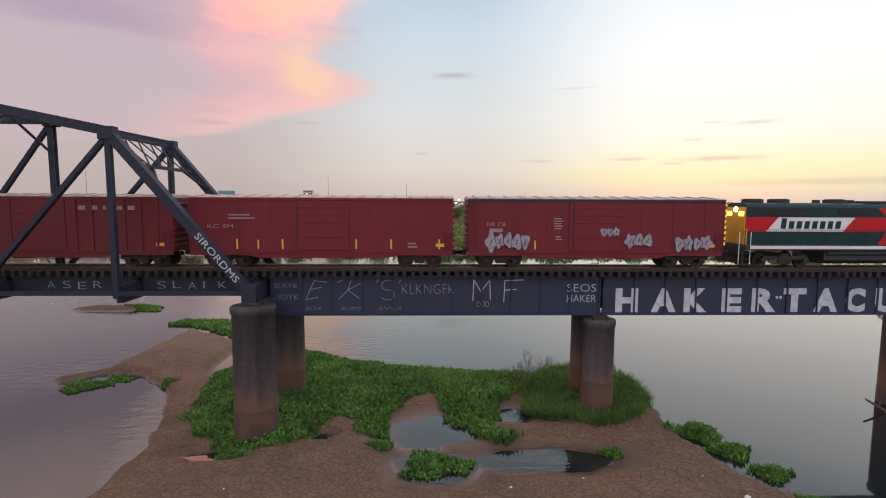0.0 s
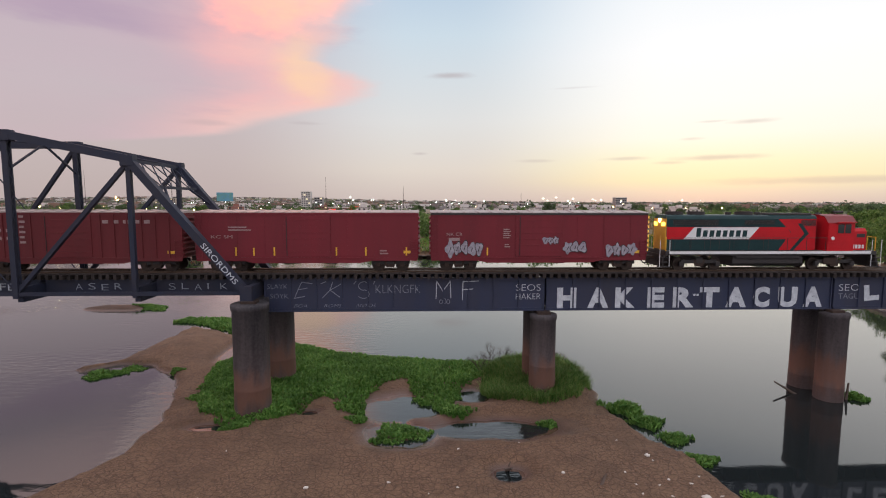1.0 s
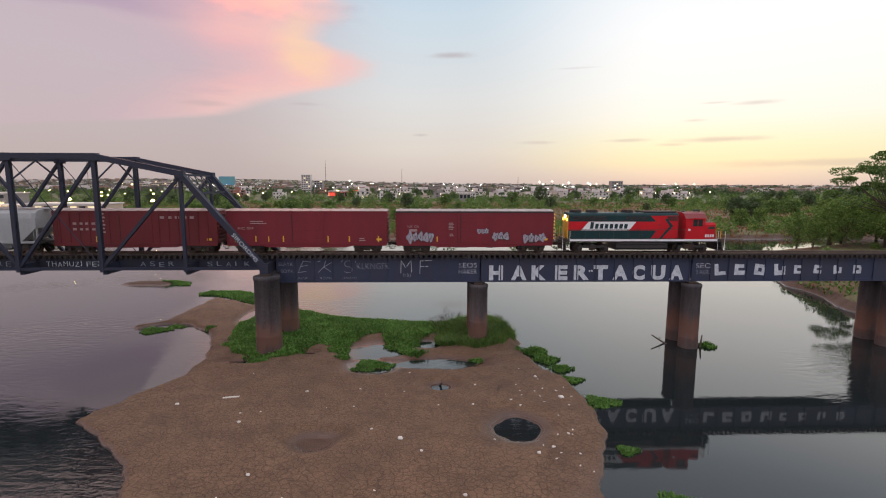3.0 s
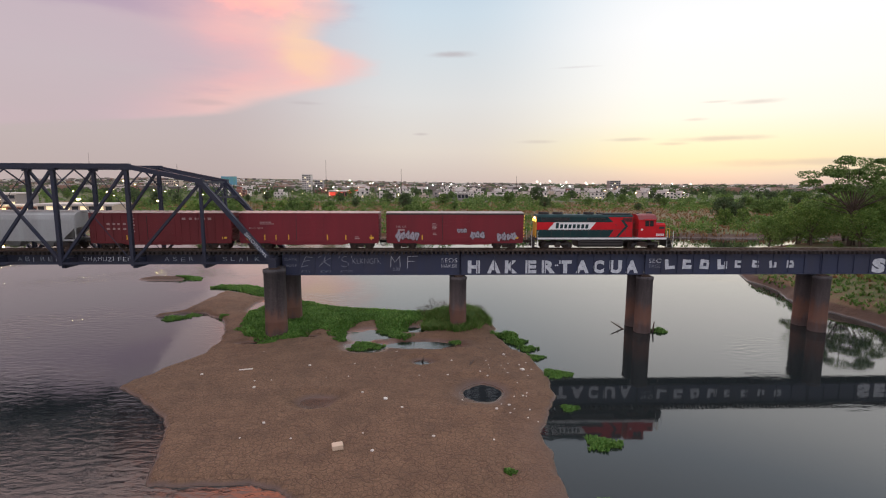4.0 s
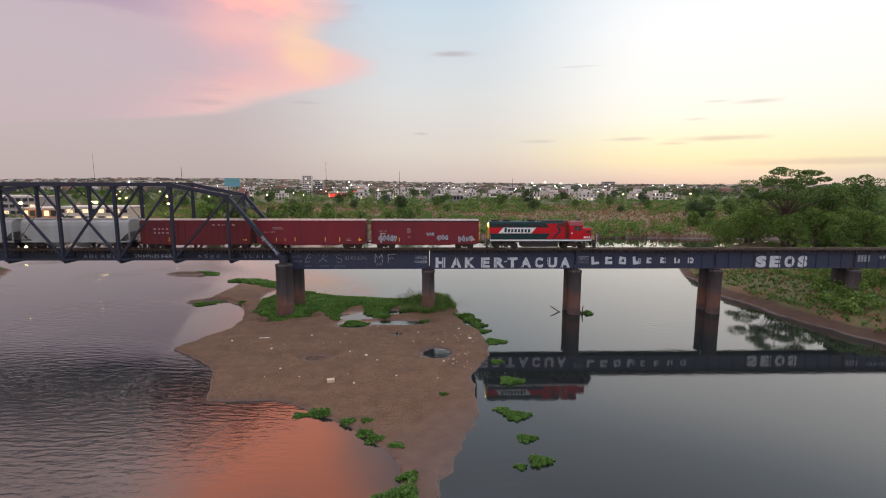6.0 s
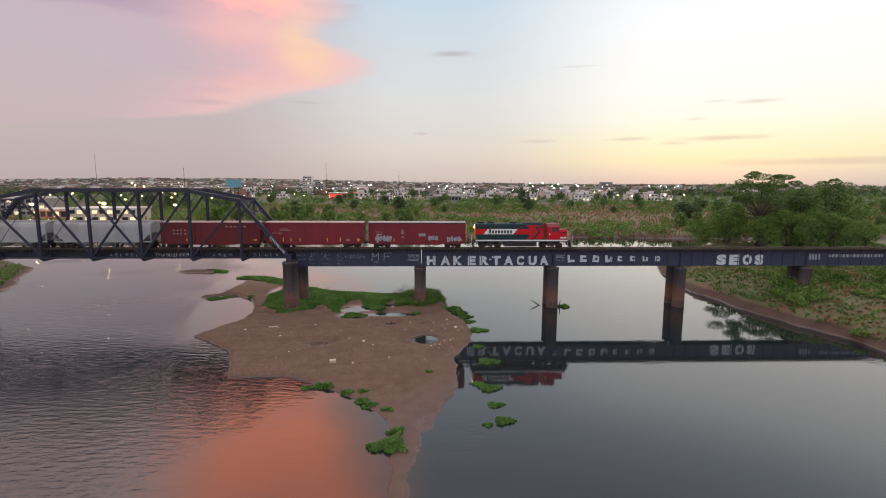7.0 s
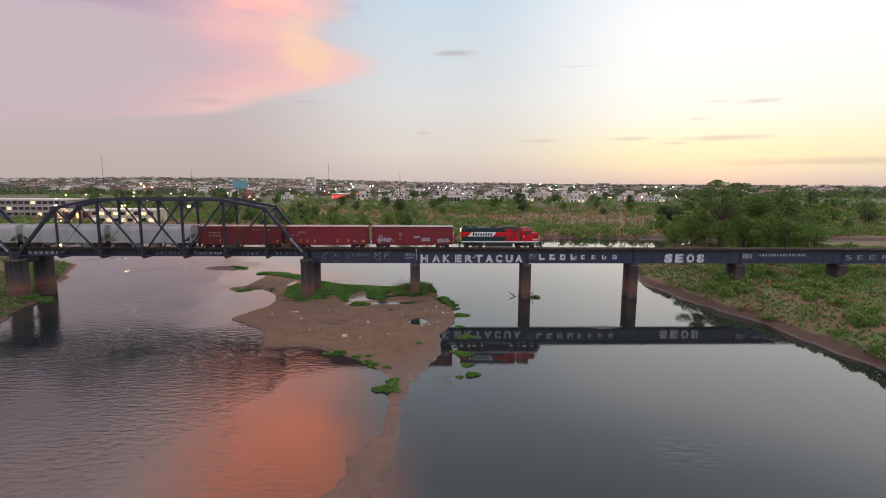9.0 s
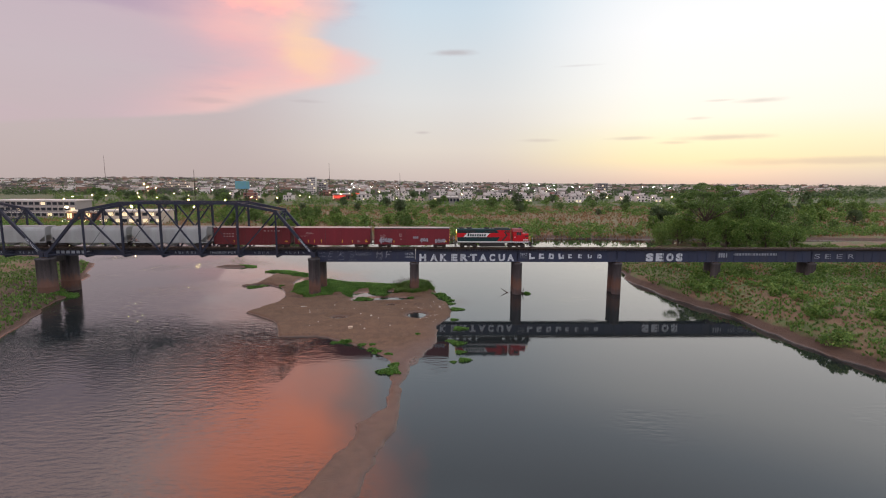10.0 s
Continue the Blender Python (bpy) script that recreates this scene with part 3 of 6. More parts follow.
# rounded block letters that cannot be read: a stem with a foot, a bow or a bar
for i in range(8):
    x, sc = 24.5 + i * 2.12, (1.1, 1.05, 1.05, 1.1, .82, .8, .8, .82)[i]
    z = 8.15 - .55 * sc
    bm = box(x, x + .38 * sc, WY - .004, WY, z, z + 1.1 * sc)
    add_box(bm, x + .38 * sc, x + 1.05 * sc, WY - .004, WY, z, z + (.34 + .1 * (i % 2)) * sc)
    if i % 3:
        add_box(bm, x + .38 * sc, x + .95 * sc, WY - .004, WY, z + .72 * sc, z + 1.06 * sc)
    if i % 4 > 1:
        add_box(bm, x + .75 * sc, x + 1.08 * sc, WY - .004, WY, z + .3 * sc, z + .8 * sc)
    bmesh.ops.rotate(bm, cent=(x + .5, WY, 8.15), matrix=Matrix.Rotation((i % 3 - 1) * .09, 3, "Y"), verts=bm.verts)
    part("block_letter", bm, M_WHITE, s2, "rounded white block letter")
for i, x in enumerate((49.9, 52.1, 54.4, 56.5)):
    lettering("letter", "SEOS"[i], 2.15, (x, WY, 7.2), M_WHITE, s3, "square white painted block letter", (1.75, 1.7, 1.6, 1.5)[i], bold=.15)
for x in np.arange(69.2, 79, .62):
    part("scribble", box(x, x + .45, WY - .003, WY, 8.35, 8.85), M_CHALK, s4)
for x in np.arange(65.9, 67.6, .5):
    part("scribble", box(x, x + .38, WY - .003, WY, 7.9, 8.9), M_CHALK, s4)
for i, x in enumerate((87.2, 89.6, 92.2, 94.8)):
    lettering("letter", "SEER"[i], 1.4, (x, WY, 7.7), M_CHALK, s5, "faded grey painted letter", 1.3)

# track
track = thing("railway_track", "rusty steel rails on dark timber ties along the bridge", "track")


def rail_bm(y, x0=-190, x1=240):
    bm = box(x0, x1, y - .035, y + .035, RAIL - .05, RAIL)
    add_box(bm, x0, x1, y - .01, y + .01, RAIL - .14, RAIL - .05)
    add_box(bm, x0, x1, y - .07, y + .07, RAIL - .165, RAIL - .14)
    return bm


for dy in (-.755, .755):
    part("rail", rail_bm(MID + dy), M_RAIL, track)
    part("guard_rail", rail_bm(MID + dy * .68), M_RAIL, track)
tie0 = part("tie", box(-.115, .115, -1.55, 1.55, 9.43, 9.755, .012), M_TIE, track)
tie0.location = (-76, MID, 0)
for i in range(1, 290):
    share("tie", tie0, track, (-76 + i * .53, MID + .05 * math.sin(i * 7.3), .012 * math.sin(i * 3.1)), .012 * math.sin(i * 5.7))
bm = bmesh.new()
for i in range(290, 600):
    add_box(bm, -76 + i * .53 - .115, -76 + i * .53 + .115, MID - 1.55, MID + 1.55, 9.43, 9.755)
for i in range(1, 210):
    add_box(bm, -76 - i * .53 - .115, -76 - i * .53 + .115, MID - 1.55, MID + 1.55, 9.43, 9.755)
tagged(part("far_ties", bm, M_TIE, track), kind="stuff")
bm = box(-190, 240, MID - 1.45, MID - 1.28, 9.76, 9.86)
add_box(bm, -190, 240, MID + 1.28, MID + 1.45, 9.76, 9.86)
part("tie_spacer_timber", bm, M_TIE, track)

# through truss
TX = [-21.1, -28.55, -36.35, -44.1, -51.9, -59.7, -67.5, -75.2]
TZ = [8.75, 17.75, 19.35, 19.35, 19.35, 19.35, 17.75, 8.75]
YN, YF, ZB = -2.4, 4.1, 8.75


def laced(bm, p, q, w, h):
    """A laced member: two channels with lattice bars between."""
    p, q = Vector(p), Vector(q)
    d = (q - p)
    L = d.length
    d.normalize()
    side = Vector((0, 1, 0))
    for s in (-1, 1):
        add_beam(bm, p + side * s * (w / 2 - .04), q + side * s * (w / 2 - .04), .08, h)
    n = max(3, int(L / .45))
    up = side.cross(d).normalized()
    for f in (-1, 1):
        for i in range(n):
            a, b = p + d * (L * i / n), p + d * (L * (i + 1) / n)
            s = 1 if i % 2 else -1
            add_beam(bm, a + side * s * (w / 2 - .06) + up * f * h * .48, b - side * s * (w / 2 - .06) + up * f * h * .48, .05, .02)
    return bm


def build_truss():
    tr = thing("truss_bridge", "dark steel camelback through truss span with riveted members", "truss bridge", "truss spans of the bridge", at=(TX[0], MID, ZB))
    off = Matrix.Translation((-TX[0], -MID, -ZB))

    def tp(name, bm, label=""):
        bmesh.ops.transform(bm, matrix=off, verts=bm.verts)
        return part(name, bm, M_TRUSS, tr, label)

    for y in (YN, YF):
        for i in (0, 6):
            tp("end_post", add_beam(bmesh.new(), (TX[i], y, TZ[i]), (TX[i + 1], y, TZ[i + 1]), .55, .5))
        for i in range(1, 6):
            tp("top_chord", add_beam(bmesh.new(), (TX[i] + .1, y, TZ[i]), (TX[i + 1] - .1, y, TZ[i + 1]), .58, .52))
        for i in range(7):
            bm = add_beam(bmesh.new(), (TX[i], y - .14, ZB), (TX[i + 1], y - .14, ZB), .05, .24)
            add_beam(bm, (TX[i], y + .14, ZB), (TX[i + 1], y + .14, ZB), .05, .24)
            tp("bottom_chord", bm)
        for i in range(1, 7):
            if i in (1, 6):
                tp("hanger", add_beam(bmesh.new(), (TX[i], y, ZB - .3), (TX[i], y, TZ[i] - .2), .3, .3))
            else:
                tp("vertical_post", laced(bmesh.new(), (TX[i], y, ZB - .3), (TX[i], y, TZ[i] - .2), .42, .36))
        dg = [(1, 2), (2, 3), (3, 4), (6, 5), (5, 4), (4, 3)]
        for a, b in dg:
            tp("diagonal", add_beam(bmesh.new(), (TX[a], y + .05, TZ[a] - .15), (TX[b], y + .05, ZB + .1), .3, .26))
        for a, b in ((3, 2), (4, 5), (5, 6)):
            tp("counter_rod", rod((TX[a], y - .1, TZ[a] - .2), (TX[b], y - .1, ZB + .1), .045, 6))
        for i in range(8):
            bm = add_box(bmesh.new(), TX[i] - .42, TX[i] + .42, y - .3, y + .3, TZ[i] - .45 if 0 < i < 7 else ZB - .55, TZ[i] + .27 if 0 < i < 7 else ZB + .5, .04)
            tp("gusset", bm)
    for i in range(8):
        bm = add_box(bmesh.new(), TX[i] - .18, TX[i] + .18, YN + .2, YF - .2, 8.15, 9.15)
        tp("floor_beam", bm)
    for i in range(7):
        for y in (MID - 1.0, MID + 1.0):
            bm = add_box(bmesh.new(), TX[i + 1] + .18, TX[i] - .18, y - .12, y + .12, 8.45, 8.5)
            add_box(bm, TX[i + 1] + .18, TX[i] - .18, y - .015, y + .015, 8.5, 9.36)
            add_box(bm, TX[i + 1] + .18, TX[i] - .18, y - .12, y + .12, 9.36, 9.41)
            tp("stringer", bm)
    for i in range(2, 6):
        tp("top_strut", add_beam(bmesh.new(), (TX[i], YN, TZ[i] - .15), (TX[i], YF, TZ[i] - .15), .26, .3))
        bm = add_beam(bmesh.new(), (TX[i], YN, TZ[i] - 2.3), (TX[i], (YN + YF) / 2, TZ[i] - .3), .12, .12)
        add_beam(bm, (TX[i], YF, TZ[i] - 2.3), (TX[i], (YN + YF) / 2, TZ[i] - .3), .12, .12)
        tp("sway_brace", bm)
    for i in range(1, 6):
        bm = rod((TX[i], YN, TZ[i]), (TX[i + 1], YF, TZ[i + 1]), .05, 6)
        add_rod(bm, (TX[i], YF, TZ[i]), (TX[i + 1], YN, TZ[i + 1]), .05, 6)
        tp("top_lateral", bm)
    for i, s in ((1, 1), (6, -1)):
        # portal: two struts across the end posts and a lattice between them
        def on(f, y):
            k = i - 1 if i == 1 else i + 1
            return Vector((TX[i] + (TX[k] - TX[i]) * f, y, TZ[i] + (TZ[k] - TZ[i]) * f))
        for f in (.01, .2):
            tp("portal_strut", add_beam(bmesh.new(), on(f, YN), on(f, YF), .16, .2))
        bm = bmesh.new()
        n = 5
        for k in range(n):
            y0, y1 = YN + (YF - YN) * k / n, YN + (YF - YN) * (k + 1) / n
            add_beam(bm, on(.01, y0), on(.2, y1), .08, .06)
            add_beam(bm, on(.2, y0), on(.01, y1), .08, .06)
        tp("portal_lattice", bm)
        for y, w in ((YN, 1), (YF, -1)):
            tp("knee_brace", add_beam(bmesh.new(), on(.36, y), on(.2, y + w * 1.5), .12, .14))
    return tr


truss = build_truss()
for txt, x, z, h, pitch in (("ASER", -34.1, 8.62, .68, .92), ("SLAIK", -27.5, 8.62, .68, .92), ("THAMUZIFER", -43.3, 8.62, .74, .56), ("ABIREI", -50.6, 8.62, .74, .85)):
    for i, ch in enumerate(txt):
        lettering("letter", ch, h, (x + i * pitch - TX[0], -1.02, z - ZB + .04 * math.sin(i * 2.3)), M_CHALK if pitch > .6 else M_WHITE, truss, "thin white spray letter", (.5 if ch != "I" else .09) if pitch > .6 else (.42 if ch != "I" else .08), bold=-.012)
for i in range(7):
    x = -75 + i * 1.05
    part("scribble", box(x - TX[0], x - TX[0] + .7, -1.024, -1.018, -.1, .5), M_CHALK, truss)
lettering("lettering", "SIRORDMS", .55, (-24.3 - TX[0], YN - MID - .285, 3.25), M_WHITE, truss, "white spray letters down the end post", 3.4).matrix_local = Matrix.Translation((-24.0 - TX[0], YN - MID - .285, 3.25)) @ Matrix.Rotation(math.atan2(9, -7.45) + math.pi, 4, "Y").inverted() @ Matrix.Rotation(radians(90), 4, "X")
truss2 = copy_thing(truss, Matrix.Translation((TX[0] - 55.1, MID, ZB)))


# piers
def column(bm, x, y, r, z0, z1, seg=40):
    rings = []
    prof = [(r * 1.03, z0), (r * 1.03, z0 + 1.0), (r * 1.015, (z0 + z1) * .35), (r * 1.02, (z0 + z1) * .355), (r, (z0 + z1) * .36), (r * .985, z1 - .42), (r * 1.035, z1 - .38), (r * 1.05, z1 - .1), (r * 1.02, z1), (0.01, z1)]
    for rr, z in prof:
        rings.append([bm.verts.new((x + rr * math.cos(6.28318 * i / seg), y + rr * math.sin(6.28318 * i / seg), z)) for i in range(seg)])
    for a, b in zip(rings, rings[1:]):
        for i in range(seg):
            bm.faces.new((a[i], a[(i + 1) % seg], b[(i + 1) % seg], b[i]))
    return bm


def column_material():
    """Dark weathered concrete with a rusty high-water band near the foot."""
    m = M_CONC.copy()
    m.name = "pier_concrete"
    n, l = m.node_tree.nodes, m.node_tree.links
    b = n["Principled BSDF"]
    src = b.inputs["Base Color"].links[0].from_socket
    g, sp, nz = n.new("ShaderNodeNewGeometry"), n.new("ShaderNodeSeparateXYZ"), n.new("ShaderNodeTexNoise")
    l.new(g.outputs["Position"], sp.inputs[0])
    mp = n.new("ShaderNodeMapping")
    mp.inputs["Scale"].default_value = (1.4, 1.4, .35)
    l.new(g.outputs["Position"], mp.inputs[0])
    l.new(mp.outputs[0], nz.inputs["Vector"])
    nz.inputs["Scale"].default_value, nz.inputs["Detail"].default_value = 1.2, 6
    ad = n.new("ShaderNodeMath")
    ad.operation = "MULTIPLY_ADD"
    l.new(nz.outputs[0], ad.inputs[0])
    ad.inputs[1].default_value = 3.4
    l.new(sp.outputs[2], ad.inputs[2])
    rp = n.new("ShaderNodeValToRGB")
    mr = n.new("ShaderNodeMapRange")
    mr.inputs["From Min"].default_value, mr.inputs["From Max"].default_value = .8, 8.8
    l.new(ad.outputs[0], mr.inputs["Value"])
    l.new(mr.outputs[0], rp.inputs[0])
    e = rp.color_ramp.elements
    for _ in range(4):
        e.new(.5)
    for el, (p, c) in zip(e, ((0.0, (.15, .15, .15, 1)), (.20, (.35, .35, .35, 1)), (.32, (.8, .8, .8, 1)), (.46, (.7, .7, .7, 1)), (.60, (.12, .12, .12, 1)), (1, (0, 0, 0, 1)))):
        el.position, el.color = p, c
    x = n.new("ShaderNodeMix")
    x.data_type = "RGBA"
    l.new(rp.outputs[0], x.inputs[0])
    l.new(src, x.inputs[6])
    x.inputs[7].default_value = (.135, .062, .040, 1)
    l.new(x.outputs[2], b.inputs["Base Color"])
    return m


M_PIER = column_material()


def pier(x, yn, yf, r, z0, ztop, label, beam=False):
    p = thing("bridge_pier", label, "bridge pier", "bridge piers", at=(x, (yn + yf) / 2, z0))
    for y in (yn, yf):
        c = column(bmesh.new(), 0, y - (yn + yf) / 2, r, 0, ztop - z0)
        ob = part("column", c, M_PIER, p, smooth=True)
        ob.data.polygons.foreach_set("use_smooth", [True] * len(ob.data.polygons))
        part("bearing", box(-.5, .5, y - (yn + yf) / 2 - .4, y - (yn + yf) / 2 + .4, ztop - z0, ztop - z0 + .19, .02), M_RUST, p)
    if beam:
        part("cap_beam", box(-.55, .55, (yn - yf) / 2 + r * .7, (yf - yn) / 2 - r * .7, ztop - z0 - 1.1, ztop - z0 - .02, .05), M_PIER, p)
    return p


pier(-20.95, -2.4, 4.1, 1.2, -1.0, 8.05, "tall dark twin-column concrete pier with rusty waterline", True)
pier(-75.6, -2.4, 4.1, 1.75, -1.0, 8.05, "thick twin-column concrete pier on the bank", True)
for i, x in enumerate((-.2, 22.0, 43.6, 65.2, 86.4, 108, 130, 152, 174)):
    pier(x, -.35, 2.35, .95, (.8, -2, -2, 1.5, 1.5, 1.5, 1.5, 1.5, 1.5)[i], 6.74, "twin-column concrete pier standing " + ("on the grassy mound" if i == 0 else "in the river" if i < 3 else "in scrub on the bank"))
pier(-131, -2.4, 4.1, 1.6, -1.0, 8.05, "thick twin-column concrete pier on the bank", True)

# ---- train ----
def prism(pts, y0, y1):
    """A flat panel: an outline in x and z, thick from y0 to y1."""
    bm = bmesh.new()
    a = [bm.verts.new((x, y0, z)) for x, z in pts]
    b = [bm.verts.new((x, y1, z)) for x, z in pts]
    bm.faces.new(a)
    bm.faces.new(b[::-1])
    n = len(pts)
    for i in range(n):
        bm.faces.new((a[i], a[(i + 1) % n], b[(i + 1) % n], b[i]))
    return bm


def extrude_x(pts, x0, x1):
    """A body with the outline pts in y and z, from x0 to x1."""
    bm = bmesh.new()
    a = [bm.verts.new((x0, y, z)) for y, z in pts]
    b = [bm.verts.new((x1, y, z)) for y, z in pts]
    bm.faces.new(a)
    bm.faces.new(b[::-1])
    n = len(pts)
    for i in range(n):
        bm.faces.new((a[i], a[(i + 1) % n], b[(i + 1) % n], b[i]))
    return bm


M_WHEEL = mat("wheel_steel", (.055, .040, .034), (.02, .018, .017), .5, .6, 3, 14, .2, .6)
M_SILVER = mat("silver_graffiti", (.38, .37, .42), (.14, .11, .15), .6, 0, 3.5, 12, .1, .9)
M_STENCIL = mat("white_stencil", (.34, .25, .25), (.20, .08, .09), .7, 0, 4, 20, .05, .6)
M_LAMP = glow_mat("lit_lamp", (1, .80, .42), 14)
M_BOARD = glow_mat("lit_marker", (1, .62, .10), 3.0)
# emission stands in for light thrown back by the reflectors
M_MARK = glow_mat("amber_reflector_glow", (1, .50, .08), .8)


def wheel_bm(r=.46):
    bm = bmesh.new()
    rot = Matrix.Rotation(radians(90), 4, "X")
    for y, rr, d in ((0, r, .12), (.08, r + .03, .03), (-.07, r * .45, .06)):
        bmesh.ops.create_cone(bm, cap_ends=True, segments=24, radius1=rr, radius2=rr, depth=d, matrix=Matrix.Translation((0, y, r)) @ rot)
    return bm


WHEEL = {}


def bogie(parent, x, half=.87, loco=False):
    tr = part("bogie", box(x - 1.35, x + 1.35, -1.14, -1.0, .52, .80, .05), M_BLACK, parent)
    bm = box(x - 1.35, x + 1.35, 1.0, 1.14, .52, .80, .05)
    part("side_frame", bm, M_BLACK, tr)
    part("bolster", box(x - .25, x + .25, -1.2, 1.2, .55, .95, .04), M_BLACK, tr)
    for s in (-1, 1):
        bm = prism([(x - .45, .80), (x + .45, .80), (x + .28, .30), (x - .28, .30)], s * 1.12 - .05, s * 1.12 + .05)
        part("spring_nest", bm, M_RUST, tr)
        for dx in (-half, half):
            part("axle_box", box(x + dx - .16, x + dx + .16, s * 1.12 - .12, s * 1.12 + .12, .34, .66, .04), M_RUST if not loco else M_BLACK, tr)
            if "w" not in WHEEL:
                w = part("wheel", wheel_bm(), M_WHEEL, tr)
                WHEEL["w"] = w
            else:
                w = share("wheel", WHEEL["w"], tr, (0, 0, 0))
            w.location = (x + dx, s * .755, 0)
            w.rotation_euler = (0, 0, 0 if s < 0 else math.pi)
    return tr


def coupler(parent, x, s):
    bm = box(min(x, x + s * .75), max(x, x + s * .75), -.1, .1, .78, .98, .02)
    add_box(bm, min(x + s * .55, x + s * .85), max(x + s * .55, x + s * .85), -.18, .18, .72, 1.04, .05)
    part("coupler", bm, M_RUST, parent)
    hose = [(x, -.5, .7), (x + s * .3, -.5, .42), (x + s * .65, -.42, .36)]
    bm = bmesh.new()
    for a, b in zip(hose, hose[1:]):
        add_rod(bm, a, b, .03, 6)
    part("air_hose", bm, M_BLACK, parent)


def ladder(parent, x, y, z0, z1, w=.42, n=7, along_x=True, material=None):
    paint = material or M_BLACK
    dx, dy = (w, 0) if along_x else (0, w)
    stile = part("ladder", rod((x, y, z0), (x, y, z1), .02, 6), paint, parent)
    share("stile", stile, stile, (dx, dy, 0))
    rung = part("rung", rod((x, y, z0 + (z1 - z0) * .5 / n), (x + dx, y + dy, z0 + (z1 - z0) * .5 / n), .015, 6), paint, stile)
    for i in range(1, n):
        share("rung", rung, stile, (0, 0, (z1 - z0) * i / n))


def build_loco(front):
    L = 16.8
    lo = thing("locomotive", "red and dark green diesel freight locomotive with white stripe", "locomotive", at=(front - L, MID, RAIL))
    part("platform", box(.45, 16.4, -1.52, 1.52, 1.18, 1.48, .03), M_BLACK, lo)
    for s in (-1, 1):
        part("sill_stripe", box(.75, 15.95, s * 1.526 - .004, s * 1.526 + .004, 1.27, 1.47), M_LWHITE, lo, "white stripe along the sill")
        part("sill_shadow_plate", prism([(.8, 1.27), (4.6, 1.27), (5.1, 1.15), (12.4, 1.15), (12.9, 1.27), (15.9, 1.27), (15.9, 1.18), (.8, 1.18)], s * 1.50 - .01, s * 1.50 + .01), M_BLACK, lo)
    tank = extrude_x([(-1.35, .55), (-1.1, .33), (1.1, .33), (1.35, .55), (1.35, 1.0), (1.2, 1.18), (-1.2, 1.18), (-1.35, 1.0)], 5.6, 10.9)
    part("fuel_tank", tank, M_BLACK, lo)
    for s in (-1, 1):
        part("air_tank", rod((5.8, s * 1.28, 1.0), (10.6, s * 1.28, 1.0), .17, 12), M_BLACK, lo)
    bogie(lo, 3.2, 1.37, True)
    bogie(lo, 13.5, 1.37, True)
    for s in (-1, 1):
        part("sanding_gear", box(12.6, 13.6, s * 1.2 - .05, s * 1.2 + .05, .45, .95, .04), M_RUST, lo)
    # long hood with rounded shoulders
    w, h = .98, 4.12
    hood = extrude_x([(-w, 1.48), (w, 1.48), (w, h - .28), (w - .1, h - .1), (w - .32, h), (-w + .32, h), (-w + .1, h - .1), (-w, h - .28)], .72, 12.1)
    part("long_hood", hood, M_GREEN, lo, "dark green engine hood")
    for s in (-1, 1):
        y0, y1 = (s * (w + .004), s * (w + .010))
        y0, y1 = min(y0, y1), max(y0, y1)
        part("red_band", prism([(.74, 2.32), (9.85, 2.32), (10.2, 2.72), (9.85, 3.22), (.74, 3.22)], y0, y1), M_RED, lo, "red band along the hood")
        part("red_panel", prism([(9.3, 1.5), (12.08, 1.5), (12.08, h - .3), (9.15, h - .3), (10.2, 2.85)], y0 - .003, y1 + .003), M_RED, lo)
        part("green_chevron", prism([(10.15, 1.5), (10.45, 1.5), (11.55, 2.75), (10.95, 3.5), (10.62, 3.5), (11.2, 2.75)], y0 - .007, y1 + .007), M_GREEN, lo, "dark green chevron stripe")
        part("white_plate", prism([(2.05, 2.33), (7.0, 2.33), (7.72, 3.21), (2.8, 3.21)], y0 - .004, y1 + .004), M_LWHITE, lo, "slanted white plate")
        for i in range(8):
            xx = 2.95 + i * .5
            hh = .48 if i else .66
            part("plate_mark", prism([(xx, 2.5), (xx + .34, 2.5), (xx + .40, 2.5 + hh), (xx + .06, 2.5 + hh)], y0 - .008, y1 + .008), M_GREEN, lo)
        for x0, x1, z0, z1 in ((1.2, 4.6, 3.36, 3.78), (6.6, 8.9, 3.42, 3.74), (10.9, 12.0, 3.3, 3.78)):
            bm = bmesh.new()
            n = 9
            for i in range(n):
                z = z0 + (z1 - z0) * i / n
                add_box(bm, x0, x1, s * (w + .02) - .02, s * (w + .02) + .02, z, z + (z1 - z0) / n * .6)
            part("intake_grille", bm, M_BLACK, lo)
        for x in np.arange(1.4, 9.2, 1.12):
            part("door_seam", box(x - .012, x + .012, s * (w + .008) - .006, s * (w + .008) + .006, 1.55, 2.28), M_BLACK, lo)
        # handrail with stanchions
        bm = rod((.8, s * 1.47, 2.45), (12.6, s * 1.47, 2.45), .02, 6)
        part("handrail", bm, M_BLACK, lo)
        for x in np.arange(.9, 12.6, 1.45):
            part("stanchion", rod((x, s * 1.47, 1.48), (x, s * 1.47, 2.45), .018, 6), M_BLACK, lo)
        # corner steps
        for xe, d in ((.05, 1), (16.75, -1)):
            st = part("steps", box(min(xe, xe + d * .75), max(xe, xe + d * .75), s * 1.3 - .22, s * 1.3 + .22, .28, .34), M_BLACK, lo)
            for z in (.62, .95):
                part("tread", box(min(xe, xe + d * .75), max(xe, xe + d * .75), s * 1.3 - .2, s * 1.3 + .2, z, z + .05), M_BLACK, st)
            for xx in (xe, xe + d * .72):
                part("grab_iron", rod((xx, s * 1.5, .3), (xx, s * 1.5, 2.3), .022, 6), M_LWHITE, st)
